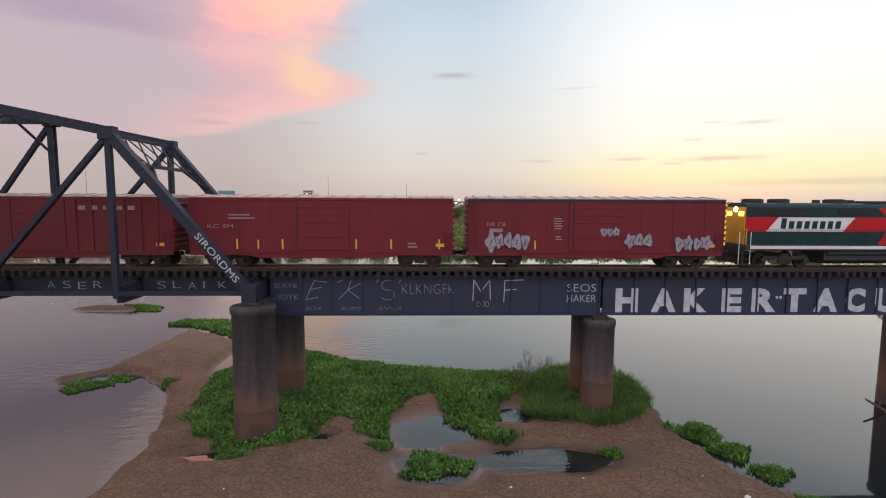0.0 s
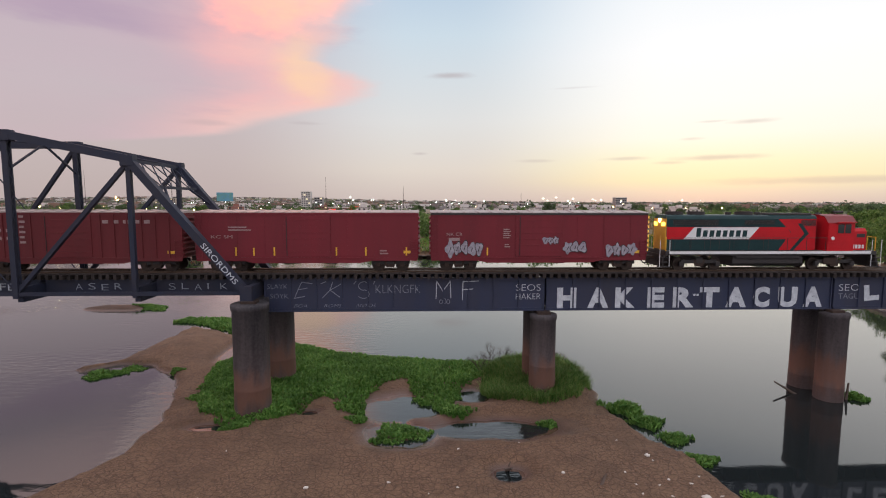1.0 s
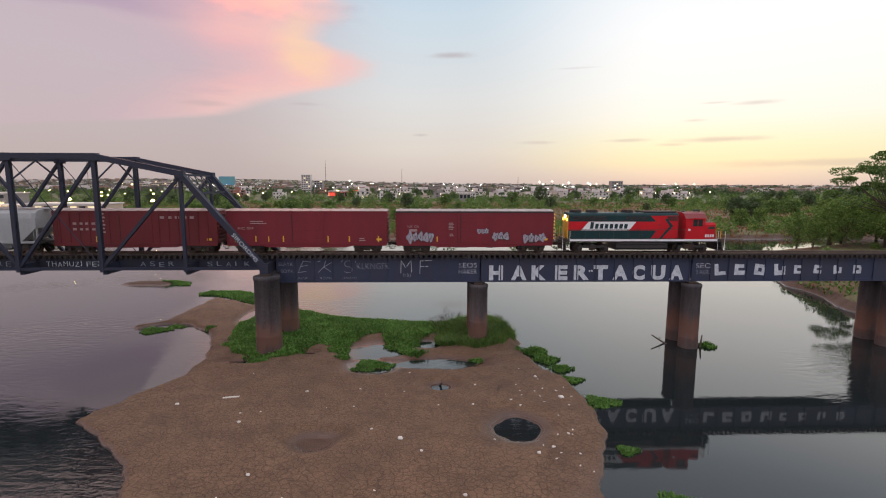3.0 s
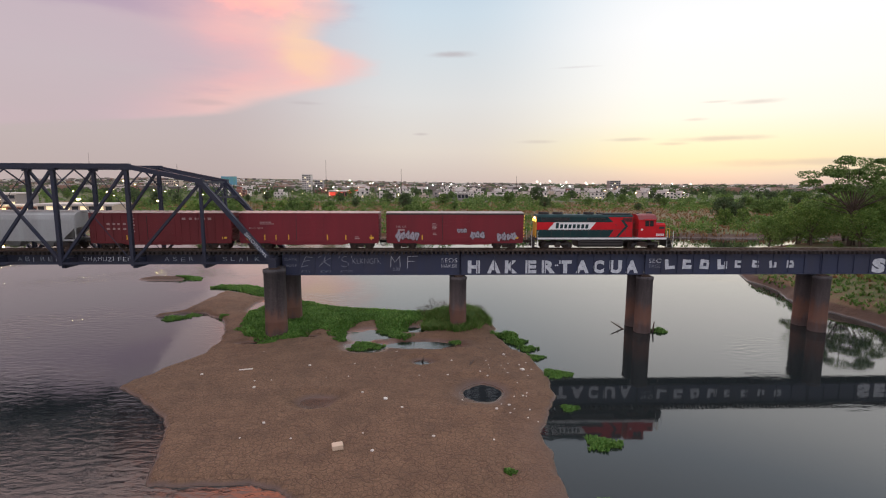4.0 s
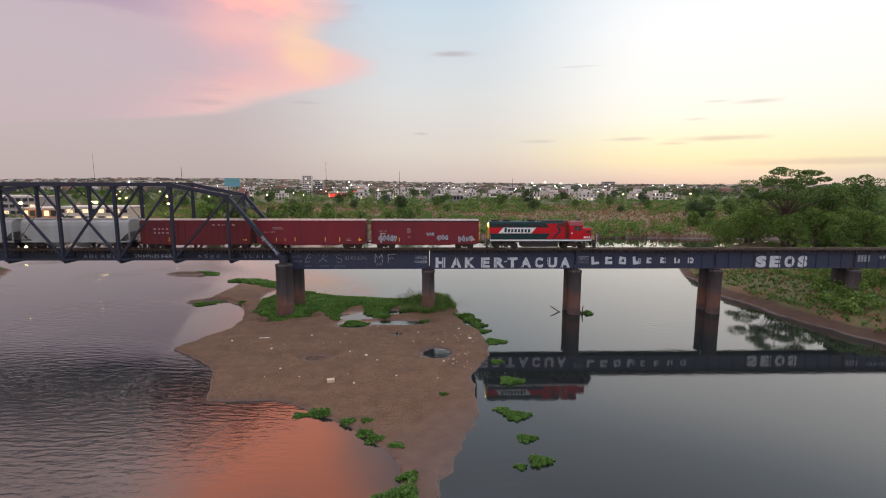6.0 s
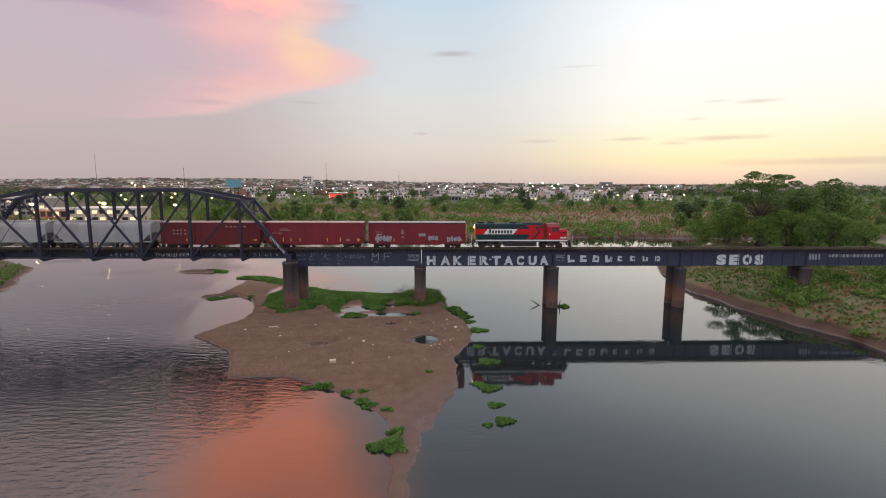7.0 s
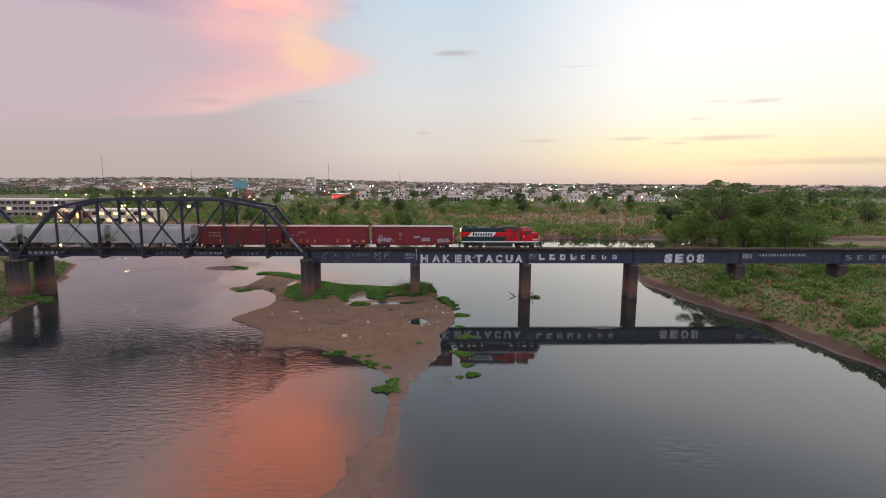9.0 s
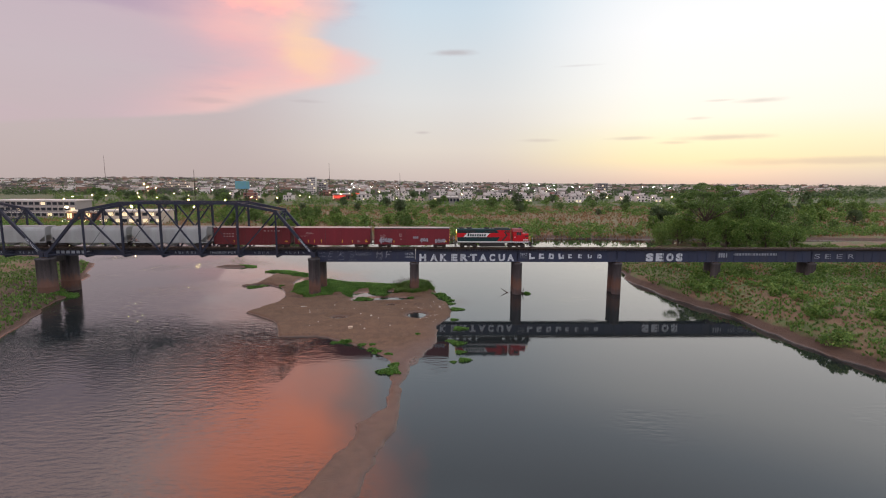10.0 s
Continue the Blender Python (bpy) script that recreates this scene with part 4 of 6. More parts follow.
    # amber lamplight on the hood end, put into this panel's colour
    part("lamplit_end_panel", box(.67, .716, -.97, .97, 1.52, 3.84, .01), M_YEL, lo, "hood end coloured amber as if lamplit")
    for x in (1.7, 3.4, 7.1):
        fan = part("radiator_fan", rod((x, 0, h - .02), (x, 0, h + .22), .62, 28), M_BLACK, lo)
        part("fan_guard", rod((x, 0, h + .22), (x, 0, h + .25), .5, 20), M_RUST, fan)
    for x in (5.9, 8.15):
        part("exhaust_stack", box(x - .09, x + .09, -.25, .25, h - .02, h + .2, .03), M_BLACK, lo)
    part("dynamic_brake_hatch", box(8.6, 11.9, -.7, .7, h - .02, h + .14, .05), M_BLACK, lo)
    # cab
    cab = extrude_x([(-1.48, 1.48), (1.48, 1.48), (1.48, 3.55), (1.1, 4.02), (.5, 4.14), (-.5, 4.14), (-1.1, 4.02), (-1.48, 3.55)], 12.62, 14.62)
    part("cab", cab, M_RED, lo, "red driver's cab")
    part("cab_roof", extrude_x([(-1.5, 3.56), (-1.11, 4.05), (-.5, 4.17), (.5, 4.17), (1.11, 4.05), (1.5, 3.56), (1.09, 4.015), (.5, 4.135), (-.5, 4.135), (-1.09, 4.015)], 12.55, 14.72), mat("dull_red_roof", (.22, .035, .04), (.12, .03, .035), .5), lo)
    for s in (-1, 1):
        wd = part("cab_window", box(13.35, 14.35, s * 1.48 - .012, s * 1.48 + .012, 2.78, 3.45, .02), M_GLASS, lo, "dark side window")
        part("window_frame", box(13.83, 13.88, s * 1.485 - .015, s * 1.485 + .015, 2.78, 3.45), M_RED, wd)
        part("sun_visor", prism([(13.2, 3.62), (14.5, 3.62), (14.5, 3.58), (13.2, 3.58)], s * 1.5 - (.3 if s < 0 else 0), s * 1.5 + (.3 if s > 0 else 0)), M_RED, lo)
        part("cab_door", box(12.68, 13.2, s * 1.484 - .006, s * 1.484 + .006, 2.1, 3.5, .02), M_RED, lo)
        bm = bmesh.new()
        for i in range(4):
            add_box(bm, 14.95 + i * .25, 15.12 + i * .25, s * .985 - .004, s * .985 + .004, 1.62, 1.9)
        part("white_bars", bm, M_LWHITE, lo)
        part("emblem", rod((13.0, s * 1.489, 2.42), (13.0, s * 1.497, 2.42), .13, 16), M_LWHITE, lo)
        part("windscreen", box(14.60, 14.66, s * .95 - .32, s * .95 + .32, 3.15, 3.7, .02), M_GLASS, lo)
        part("nose_louvre", box(15.25, 15.9, s * .985 - .004, s * .985 + .004, 2.45, 2.72), M_BLACK, lo)
    # nose
    nose = extrude_x([(-.98, 1.48), (.98, 1.48), (.98, 2.9), (.8, 3.12), (-.8, 3.12), (-.98, 2.9)], 14.62, 16.0)
    part("short_hood", nose, M_RED, lo, "red short nose")
    part("nose_top_stripe", box(15.3, 16.02, -.78, .78, 3.1, 3.14), M_BLACK, lo)
    part("headlight", rod((16.0, 0, 2.75), (16.06, 0, 2.75), .15, 14), M_LWHITE, lo)
    part("rear_headlight", rod((.70, 0, 3.7), (.62, 0, 3.7), .16, 14), M_LAMP, lo, "lit rear headlight")
    for s in (-1, 1):
        part("marker_light", box(.60, .70, s * .62 - .22, s * .62 + .22, 3.28, 3.56, .02), M_BOARD, lo, "lit amber marker light")
    for s in (-1, 1):
        for xe, yi in ((16.3, .75), (.5, .5)):
            bm = add_beam(bmesh.new(), (xe, s * yi, 1.48), (xe, s * yi, 2.52), .045, .045)
            add_beam(bm, (xe, s * 1.45, 1.48), (xe, s * 1.45, 2.52), .045, .045)
            add_beam(bm, (xe, s * yi, 2.5), (xe, s * 1.45, 2.5), .045, .045)
            part("end_rail", bm, M_YEL, lo)
    part("pilot", prism([(16.4, 1.2), (16.55, .3), (16.75, .2), (16.5, 1.2)], -1.4, 1.4), M_BLACK, lo)
    part("rear_pilot", box(.3, .45, -1.4, 1.4, .3, 1.2), M_BLACK, lo)
    bm = rod((13.9, -.4, 4.32), (14.5, -.4, 4.32), .05, 8, .11)
    add_rod(bm, (13.9, -.2, 4.36), (14.45, -.2, 4.36), .05, 8, .1)
    add_rod(bm, (14.0, -.3, 4.12), (14.0, -.3, 4.35), .03, 6)
    part("horn", bm, M_BLACK, lo)
    part("antenna_dome", rod((13.1, .2, 4.12), (13.1, .2, 4.28), .22, 14, .14), M_BLACK, lo)
    coupler(lo, 16.5, 1)
    coupler(lo, .3, -1)
    return lo


def graffiti_blob(parent, x, z, w, h, y, seed, material=None):
    """A throw-up: a row of overlapping silver bubble letters with dark outlines, not to be read."""
    r = random.Random(seed)
    n = max(3, int(w / .5))
    for i in range(n):
        cx, cz = x + w * (i + .5) / n, z + h * (.5 + r.uniform(-.08, .08))
        rx, rz, ph, m = w / n * r.uniform(.52, .68), h * r.uniform(.38, .5), r.uniform(0, 6.28), r.choice((3, 4, 5))

        def outline(k):
            return [(cx + k * rx * (1 + .20 * math.sin(m * t + ph)) * math.cos(t), cz + k * rz * (1 + .20 * math.sin(m * t + ph)) * math.sin(t)) for t in (6.28318 * j / 28 for j in range(28))]

        dy = .004 * (i % 3)
        g = part("graffiti", prism(outline(1.0), y - .002 - dy, y + .004), M_BLACK if i % 3 else M_CHALK, parent, "outlined bubble graffiti letter")
        part("graffiti_fill", prism(outline(.86), y - .005 - dy, y - .001 - dy), material or M_SILVER, g)
        a = r.uniform(.3, 1.2)
        part("graffiti_mark", add_beam(bmesh.new(), (cx - rx * .3 * math.cos(a), y - .007 - dy, cz - rz * .35), (cx + rx * .3 * math.cos(a), y - .007 - dy, cz + rz * .3), .004, .05), M_BLACK, g)


def build_boxcar(x0, style, label):
    L = 15.9
    paint = (M_BOX, M_BOX, M_BOX2)[style]
    car = thing("boxcar", label, "freight wagon", "boxcars of the train", at=(x0, MID, RAIL))
    hw = 1.5
    part("body", box(0.05, L - .05, -hw, hw, 1.02, 4.22, .03), paint, car)
    for s in (-1, 1):
        part("side_sill", prism([(.1, 1.05), (L - .1, 1.05), (L - .1, .82), (L - 3.4, .82), (L - 4.2, .66), (4.2, .66), (3.4, .82), (.1, .82)], s * (hw - .02) - .03, s * (hw - .02) + .03), paint, car)
        ys = s * (hw + .02)
        d = part("door", box(6.2, 9.6, ys - .035, ys + .035, 1.12, 4.08, .02), paint, car, "sliding door")
        for i in range(6):
            part("door_rib", box(6.25, 9.55, ys + s * .035 - .02, ys + s * .035 + .02, 1.45 + i * .45, 1.53 + i * .45, .01), paint, d)
        part("door_rail", box(3.2, 12.6, ys - .05, ys + .05, .98, 1.08), paint, car)
        part("door_bar", rod((6.5, ys + s * .06, 1.2), (6.5, ys + s * .06, 4.0), .025, 6), M_BLACK, d)
        part("top_plate", box(.05, L - .05, ys - .03, ys + .02, 4.12, 4.26), M_BLACK if style == 0 else paint, car)
        xs = np.arange(.7, L - .4, .95) if style == 2 else np.arange(1.0, L - .5, 1.95)
        for x in xs:
            if 6.0 < x < 9.8:
                continue
            dpt = .05 if style == 2 else .008
            part("side_post", box(x - .06, x + .06, ys - dpt, ys + dpt, 1.08, 4.12), paint, car)
        for xe in (.12, L - .56):
            ladder(car, xe, s * (hw + .07), 1.1, 4.1 if xe < 1 else 2.3, material=paint)
        part("yellow_mark", box(4.1, 4.2, ys - .006, ys + .01 * s + .006, 1.2, 1.75), M_YEL, car)
        part("yellow_mark", box(L - 1.1, L - .6, ys - .006, ys + .006, 1.35, 1.55), M_YEL, car)
    for xe, s in ((.03, -1), (L - .03, 1)):
        for i in range(8):
            part("end_corrugation", rod((xe, -hw + .12, 1.35 + i * .36), (xe, hw - .12, 1.35 + i * .36), .085, 8), paint, car)
        coupler(car, xe + s * .05, s)
    roof = extrude_x([(-hw - .03, 4.22), (hw + .03, 4.22), (hw + .03, 4.3), (0, 4.44), (-hw - .03, 4.3)], .02, L - .02)
    rf = part("roof", roof, M_ROOF, car, "weathered grey ribbed roof")
    for x in np.arange(.5, L - .2, .98):
        bm = extrude_x([(-hw - .05, 4.26), (hw + .05, 4.26), (hw + .05, 4.34), (0, 4.49), (-hw - .05, 4.34)], x - .07, x + .07)
        part("roof_rib", bm, M_ROOF, rf)
    bogie(car, 2.1)
    bogie(car, L - 2.1)
    bm = rod((6.0, -.9, .75), (7.2, -.9, .75), .2, 12)
    part("brake_reservoir", bm, M_BLACK, car)
    part("brake_cylinder", rod((9.2, -.95, .7), (9.9, -.95, .7), .16, 12), M_BLACK, car)
    yf = -hw - .045
    # stencilled data
    def bars(x, z, n, w, hgt, gap):
        bm = bmesh.new()
        for i in range(n):
            add_box(bm, x, x + w * (1 if i % 2 else .8), yf - .004, yf + .02, z - i * gap, z - i * gap + hgt)
        part("stencil", bm, M_STENCIL, car)
    if style == 0:
        lettering("lettering", "NK CR", .34, (1.2, yf - .03, 2.62), M_STENCIL, car, "white stencilled letters", 1.15)
        bars(1.35, 2.25, 1, 1.0, .22, .3)
        bars(5.3, 3.05, 5, .55, .07, .15)
        bars(7.5, 3.6, 3, .7, .05, .1)
        bars(5.4, 1.95, 2, .4, .07, .16)
        for gx_, gz_, gw, gh, sd in ((1.2, 1.12, 2.6, 1.2, 1), (8.2, 1.95, 1.1, .6, 2), (9.75, 1.3, 1.6, .95, 3), (12.8, 1.1, 2.2, 1.0, 4)):
            graffiti_blob(car, gx_, gz_, gw, gh, yf - .03, sd)
        # reflectors on the car end, their shine given as emission
        for i in range(8):
            part("reflector", box(L + .04, L + .07, -hw + .02, -hw + .12, 1.5 + i * .34, 1.66 + i * .34), M_MARK, car, "small amber reflector that glows by itself")
    elif style == 1:
        lettering("lettering", "KC SM", .32, (1.2, yf - .03, 2.45), M_STENCIL, car, "white stencilled letters", 1.5)
        bars(13.1, 1.5, 2, .6, .1, .2)
        for x in (.9, 2.9, 5.6, 10.0, 12.1, 15.0):
            part("yellow_mark", box(x - .05, x + .05, yf - .008, yf + .02, 1.2, 1.8), M_YEL, car)
        bars(6.9, 3.5, 4, .5, .06, .14)
        bars(2.4, 3.2, 2, 1.6, .08, .2)
    else:
        for i in range(2):
            for j in range(4):
                bars(2.0 + j * .6, 2.9 - i * .55, 1, .42, .22, .3)
        bars(4.7, 3.9, 6, .4, .16, .36)
        for j in range(5):
            bars(10.4 + j * .72, 3.5, 1, .5, .24, .3)
    return car


def build_hopper(x0):
    L = 15.7
    car = thing("covered_hopper", "weathered pale grey covered hopper wagon with dirty chutes", "freight wagon", "hopper wagons of the train", at=(x0, MID, RAIL))
    prof = [(-1.5, 1.25), (-1.53, 2.4), (-1.5, 3.5), (-1.36, 4.0), (-1.0, 4.28), (-.5, 4.36), (.5, 4.36), (1.0, 4.28), (1.36, 4.0), (1.5, 3.5), (1.53, 2.4), (1.5, 1.25)]
    bm = bmesh.new()
    secs = []
    for x, lift in ((.25, 2.55), (.35, 2.5), (1.7, 1.25), (14.0, 1.25), (15.35, 2.5), (15.45, 2.55)):
        secs.append([bm.verts.new((x, y, max(z, lift))) for y, z in prof])
    for a, b in zip(secs, secs[1:]):
        for i in range(len(prof)):
            j = (i + 1) % len(prof)
            bm.faces.new((a[i], a[j], b[j], b[i]))
    bm.faces.new(secs[0])
    bm.faces.new(secs[-1][::-1])
    part("body", bm, M_HOP, car)
    part("centre_sill", box(.05, L - .05, -.3, .3, .85, 1.2, .02), M_BLACK, car)
    for s in (-1, 1):
        part("side_sill", box(.1, L - .1, s * 1.45 - .05, s * 1.45 + .05, 1.05, 1.28, .02), M_HOP, car)
        for xe in (.3, L - .3):
            part("end_post", add_beam(bmesh.new(), (xe, s * 1.4, 1.1), (xe, s * 1.4, 3.0), .1, .1), M_HOP, car)
            part("end_brace", add_beam(bmesh.new(), (xe + (1.5 if xe < 1 else -1.5), s * 1.42, 1.2), (xe, s * 1.42, 2.7), .08, .1), M_HOP, car)
        ladder(car, .15, s * 1.5, 1.1, 4.2, material=M_HOP)
        ladder(car, L - .55, s * 1.5, 1.1, 4.2, material=M_HOP)
        part("roof_walk", box(.6, L - .6, s * .8 - .2, s * .8 + .2, 4.42, 4.46), M_ROOF, car)
    for x in np.arange(1.6, L - 1, 2.55):
        part("roof_hatch", box(x, x + 2.2, -.35, .35, 4.34, 4.5, .04), M_HOP, car)
    for i in range(3):
        xc = 4.1 + i * 3.75
        bm = bmesh.new()
        top = [bm.verts.new(v) for v in ((xc - 1.6, -1.3, 1.3), (xc + 1.6, -1.3, 1.3), (xc + 1.6, 1.3, 1.3), (xc - 1.6, 1.3, 1.3))]
        bot = [bm.verts.new(v) for v in ((xc - .4, -.5, .38), (xc + .4, -.5, .38), (xc + .4, .5, .38), (xc - .4, .5, .38))]
        for k in range(4):
            bm.faces.new((top[k], top[(k + 1) % 4], bot[(k + 1) % 4], bot[k]))
        bm.faces.new(top)
        bm.faces.new(bot)
        ch = part("chute", bm, M_HOP, car, "dirty discharge chute")
        part("outlet_gate", box(xc - .5, xc + .5, -.65, .65, .33, .42, .02), M_BLACK, ch)
    for xe in (.3, L - .3):
        part("end_platform", box(xe - .3, xe + .9 if xe < 1 else xe + .25, -1.4, 1.4, 1.12, 1.2), M_BLACK, car)
    bogie(car, 1.7)
    bogie(car, L - 1.7)
    coupler(car, .05, -1)
    coupler(car, L - .05, 1)
    return car


NOSE = 25.0
build_loco(NOSE)
build_boxcar(NOSE - 33.6, 0, "dull red boxcar with silver graffiti along its foot")
build_boxcar(NOSE - 50.3, 1, "dull red boxcar with a sliding door and stencils")
build_boxcar(NOSE - 67.0, 2, "dark brown-red boxcar with ribbed sides and faded markings")
hop = build_hopper(NOSE - 84.0)
for i in range(1, 7):
    copy_thing(hop, Matrix.Translation((NOSE - 84.0 - 16.5 * i, MID, RAIL)))

# ---- plants ----
def leaf_mat(name, a, b, c, rough=.6, trans=.4):
    """Leaves: three greens picked piece by piece."""
    m = bpy.data.materials.new(name)
    m.use_nodes = True
    n, l = m.node_tree.nodes, m.node_tree.links
    bs = n["Principled BSDF"]
    bs.inputs["Roughness"].default_value = rough
    bs.inputs["Specular IOR Level"].default_value = .25
    g, r = n.new("ShaderNodeNewGeometry"), n.new("ShaderNodeValToRGB")
    l.new(g.outputs["Random Per Island"], r.inputs[0])
    e = r.color_ramp.elements
    e.new(.5)
    for el, (p, cc) in zip(e, ((0, a), (.55, b), (1, c))):
        el.position, el.color = p, (*cc, 1)
    t, nz, mx = n.new("ShaderNodeTexCoord"), n.new("ShaderNodeTexNoise"), n.new("ShaderNodeMix")
    l.new(t.outputs["Object"], nz.inputs["Vector"])
    nz.inputs["Scale"].default_value = .45
    mx.data_type, mx.blend_type = "RGBA", "MULTIPLY"
    mx.inputs[0].default_value = .6
    rr = n.new("ShaderNodeValToRGB")
    rr.color_ramp.elements[0].position, rr.color_ramp.elements[0].color = .35, (.55, .6, .5, 1)
    rr.color_ramp.elements[1].position, rr.color_ramp.elements[1].color = .65, (1.25, 1.2, 1.1, 1)
    l.new(nz.outputs[0], rr.inputs[0])
    l.new(r.outputs[0], mx.inputs[6])
    l.new(rr.outputs[0], mx.inputs[7])
    l.new(mx.outputs[2], bs.inputs["Base Color"])
    tr, ms, out = n.new("ShaderNodeBsdfTranslucent"), n.new("ShaderNodeMixShader"), n["Material Output"]
    l.new(mx.outputs[2], tr.inputs[0])
    ms.inputs[0].default_value = trans
    l.new(bs.outputs[0], ms.inputs[1])
    l.new(tr.outputs[0], ms.inputs[2])
    l.new(ms.outputs[0], out.inputs[0])
    return m


M_LEAF = leaf_mat("marsh_leaves", (.064, .165, .034), (.115, .250, .052), (.20, .34, .09))
M_GRASS = leaf_mat("tall_grass", (.070, .165, .036), (.130, .240, .058), (.24, .29, .11))
M_SCRUB = leaf_mat("scrub_leaves", (.075, .150, .036), (.140, .240, .058), (.25, .33, .10))
M_TREE = leaf_mat("tree_leaves", (.070, .135, .038), (.125, .210, .060), (.21, .29, .10))
M_STRAW = leaf_mat("dry_grass", (.26, .125, .075), (.31, .18, .10), (.19, .16, .07))
M_DARKTREE = leaf_mat("far_tree_leaves", (.055, .092, .046), (.085, .130, .062), (.12, .165, .08))
M_BARK = mat("grey_bark", (.11, .08, .065), (.05, .04, .035), .9, 0, 1.5, 12, .4)


def blades(pos, hgt, width, lean, rng, per=4):
    """Grass: per bent blades of two quads at each place."""
    n = len(pos)
    p = np.repeat(pos, per, 0)
    k = len(p)
    a = rng.uniform(0, 2 * np.pi, k)
    h = np.repeat(hgt, per) * rng.uniform(.6, 1.15, k)
    out = h * rng.uniform(.15, lean, k)
    dx, dy = np.cos(a), np.sin(a)
    sx, sy = -dy * width / 2, dx * width / 2
    p = p + np.stack([dx, dy, np.zeros(k)], 1) * rng.uniform(0, .12, (k, 1))
    base, mid, tip = p.copy(), p.copy(), p.copy()
    mid += np.stack([dx * out * .35, dy * out * .35, h * .65], 1)
    tip += np.stack([dx * out, dy * out, h], 1)
    sv = np.stack([sx, sy, np.zeros(k)], 1)
    v = np.stack([base - sv, base + sv, mid + sv * .8, mid - sv * .8, tip], 1).reshape(-1, 3)
    i = np.arange(k) * 5
    f = [(q, q + 1, q + 2, q + 3) for q in i] + [(q + 3, q + 2, q + 4) for q in i]
    return v, f


def leaves(pos, size, rng, flat=.5):
    """Leaf quads turned any way round the places."""
    k = len(pos)
    u = rng.normal(size=(k, 3))
    u[:, 2] *= 1 - flat * .6
    u /= np.linalg.norm(u, axis=1)[:, None]
    w = np.cross(u, rng.normal(size=(k, 3)))
    w /= np.linalg.norm(w, axis=1)[:, None]
    s = (size * rng.uniform(.6, 1.3, k))[:, None]
    a, b = u * s * .5, w * s * .30
    v = np.stack([pos - a, pos + b, pos + a, pos - b], 1).reshape(-1, 3)
    i = np.arange(k) * 4
    return v, [(q, q + 1, q + 2, q + 3) for q in i]


def stuff(name, v, f, material, label, category):
    return tagged(new(name, mesh_from(name, v.tolist(), [tuple(int(c) for c in q) for q in f], material)), label, category, kind="stuff")


def merge(sets):
    vs, fs, o = [], [], 0
    for v, f in sets:
        vs.append(v)
        fs += [tuple(int(c) + o for c in q) for q in f]
        o += len(v)
    return np.concatenate(vs), fs


def scatter(poly, density, rng):
    xs, ys = [p[0] for p in poly], [p[1] for p in poly]
    n = int((max(xs) - min(xs)) * (max(ys) - min(ys)) * density)
    x, y = rng.uniform(min(xs), max(xs), n), rng.uniform(min(ys), max(ys), n)
    d = inside(x, y, poly) + wave(x, y, 1.3, 31) * .7 + wave(x, y, 4, 32) * .2
    k = d > 0
    return x[k], y[k], d[k]


R = np.random.RandomState(7)
# low leafy marsh plants on the bar
MARSH = [(-26.4, .4), (-24.6, -2.6), (-23.2, -3.6), (-21.1, -4.4), (-19.0, -4.2), (-17.7, -1.8), (-16.6, -.2), (-14.9, -2.1), (-13.2, -2.9), (-13.5, 1.0), (-10.8, 3.6), (-9.4, -.3), (-7.9, -2.6), (-6.4, -3.8), (-5.2, -2.8), (-7.0, -1.7),
         (-6.5, .2), (-5.8, 2.2), (-4.2, 3.6), (-3.0, 8.2), (-5, 8.2), (-9, 9.6), (-11.8, 9.9), (-16.7, 11.6), (-22.6, 14.2), (-27.1, 9.6), (-27.8, 8)]
STRIP = [(-40.3, 25), (-39.5, 27.4), (-34.5, 27.2), (-29.0, 23.2), (-24.6, 17.0), (-27.2, 16.6), (-31, 19.4), (-36, 23.6)]
sets = []
for poly, dens in ((MARSH, 34), (STRIP, 30)):
    x, y, d = scatter(poly, dens, R)
    z = np.maximum(height(x, y), 0)
    tall = .22 + .22 * np.clip(d, 0, 1) + .12 * wave(x, y, .9, 41)
    sets.append(blades(np.stack([x, y, z - .02], 1), np.clip(tall, .1, .7), .16, .9, R, 3))
    k = R.permutation(len(x))[: int(len(x) * .8)]
    pos = np.stack([x[k], y[k], z[k] + tall[k] * R.uniform(.4, .95, len(k))], 1)
    sets.append(leaves(pos, .22, R, .8))
v, f = merge(sets)
stuff("marsh_plants", v, f, M_LEAF, "dense bright green leafy marsh plants on the mud bar", "plants")

# floating clumps, each a thing of its own
CLUMPS_EAST = [(5.3, -2.2, 1.1, .75), (6.1, -4.4, .9, .6), (6.9, -6.6, .8, .5), (7.2, -9.2, .7, .35), (8.2, -13.6, 1.1, .35), (7.4, -20.6, .55, .3), (8.1, -26.0, 1.0, .4), (6.2, -32.3, .5, .3), (7.3, -33.4, .9, .4), (7.4, -37.2, .6, .3), (7.8, -40.4, .7, .4),
          (6.3, -41.0, .35, .2), (1.2, -29.5, .3, .2), (-.7, -4.4, .5, .3), (24.0, -.4, .8, .5)]
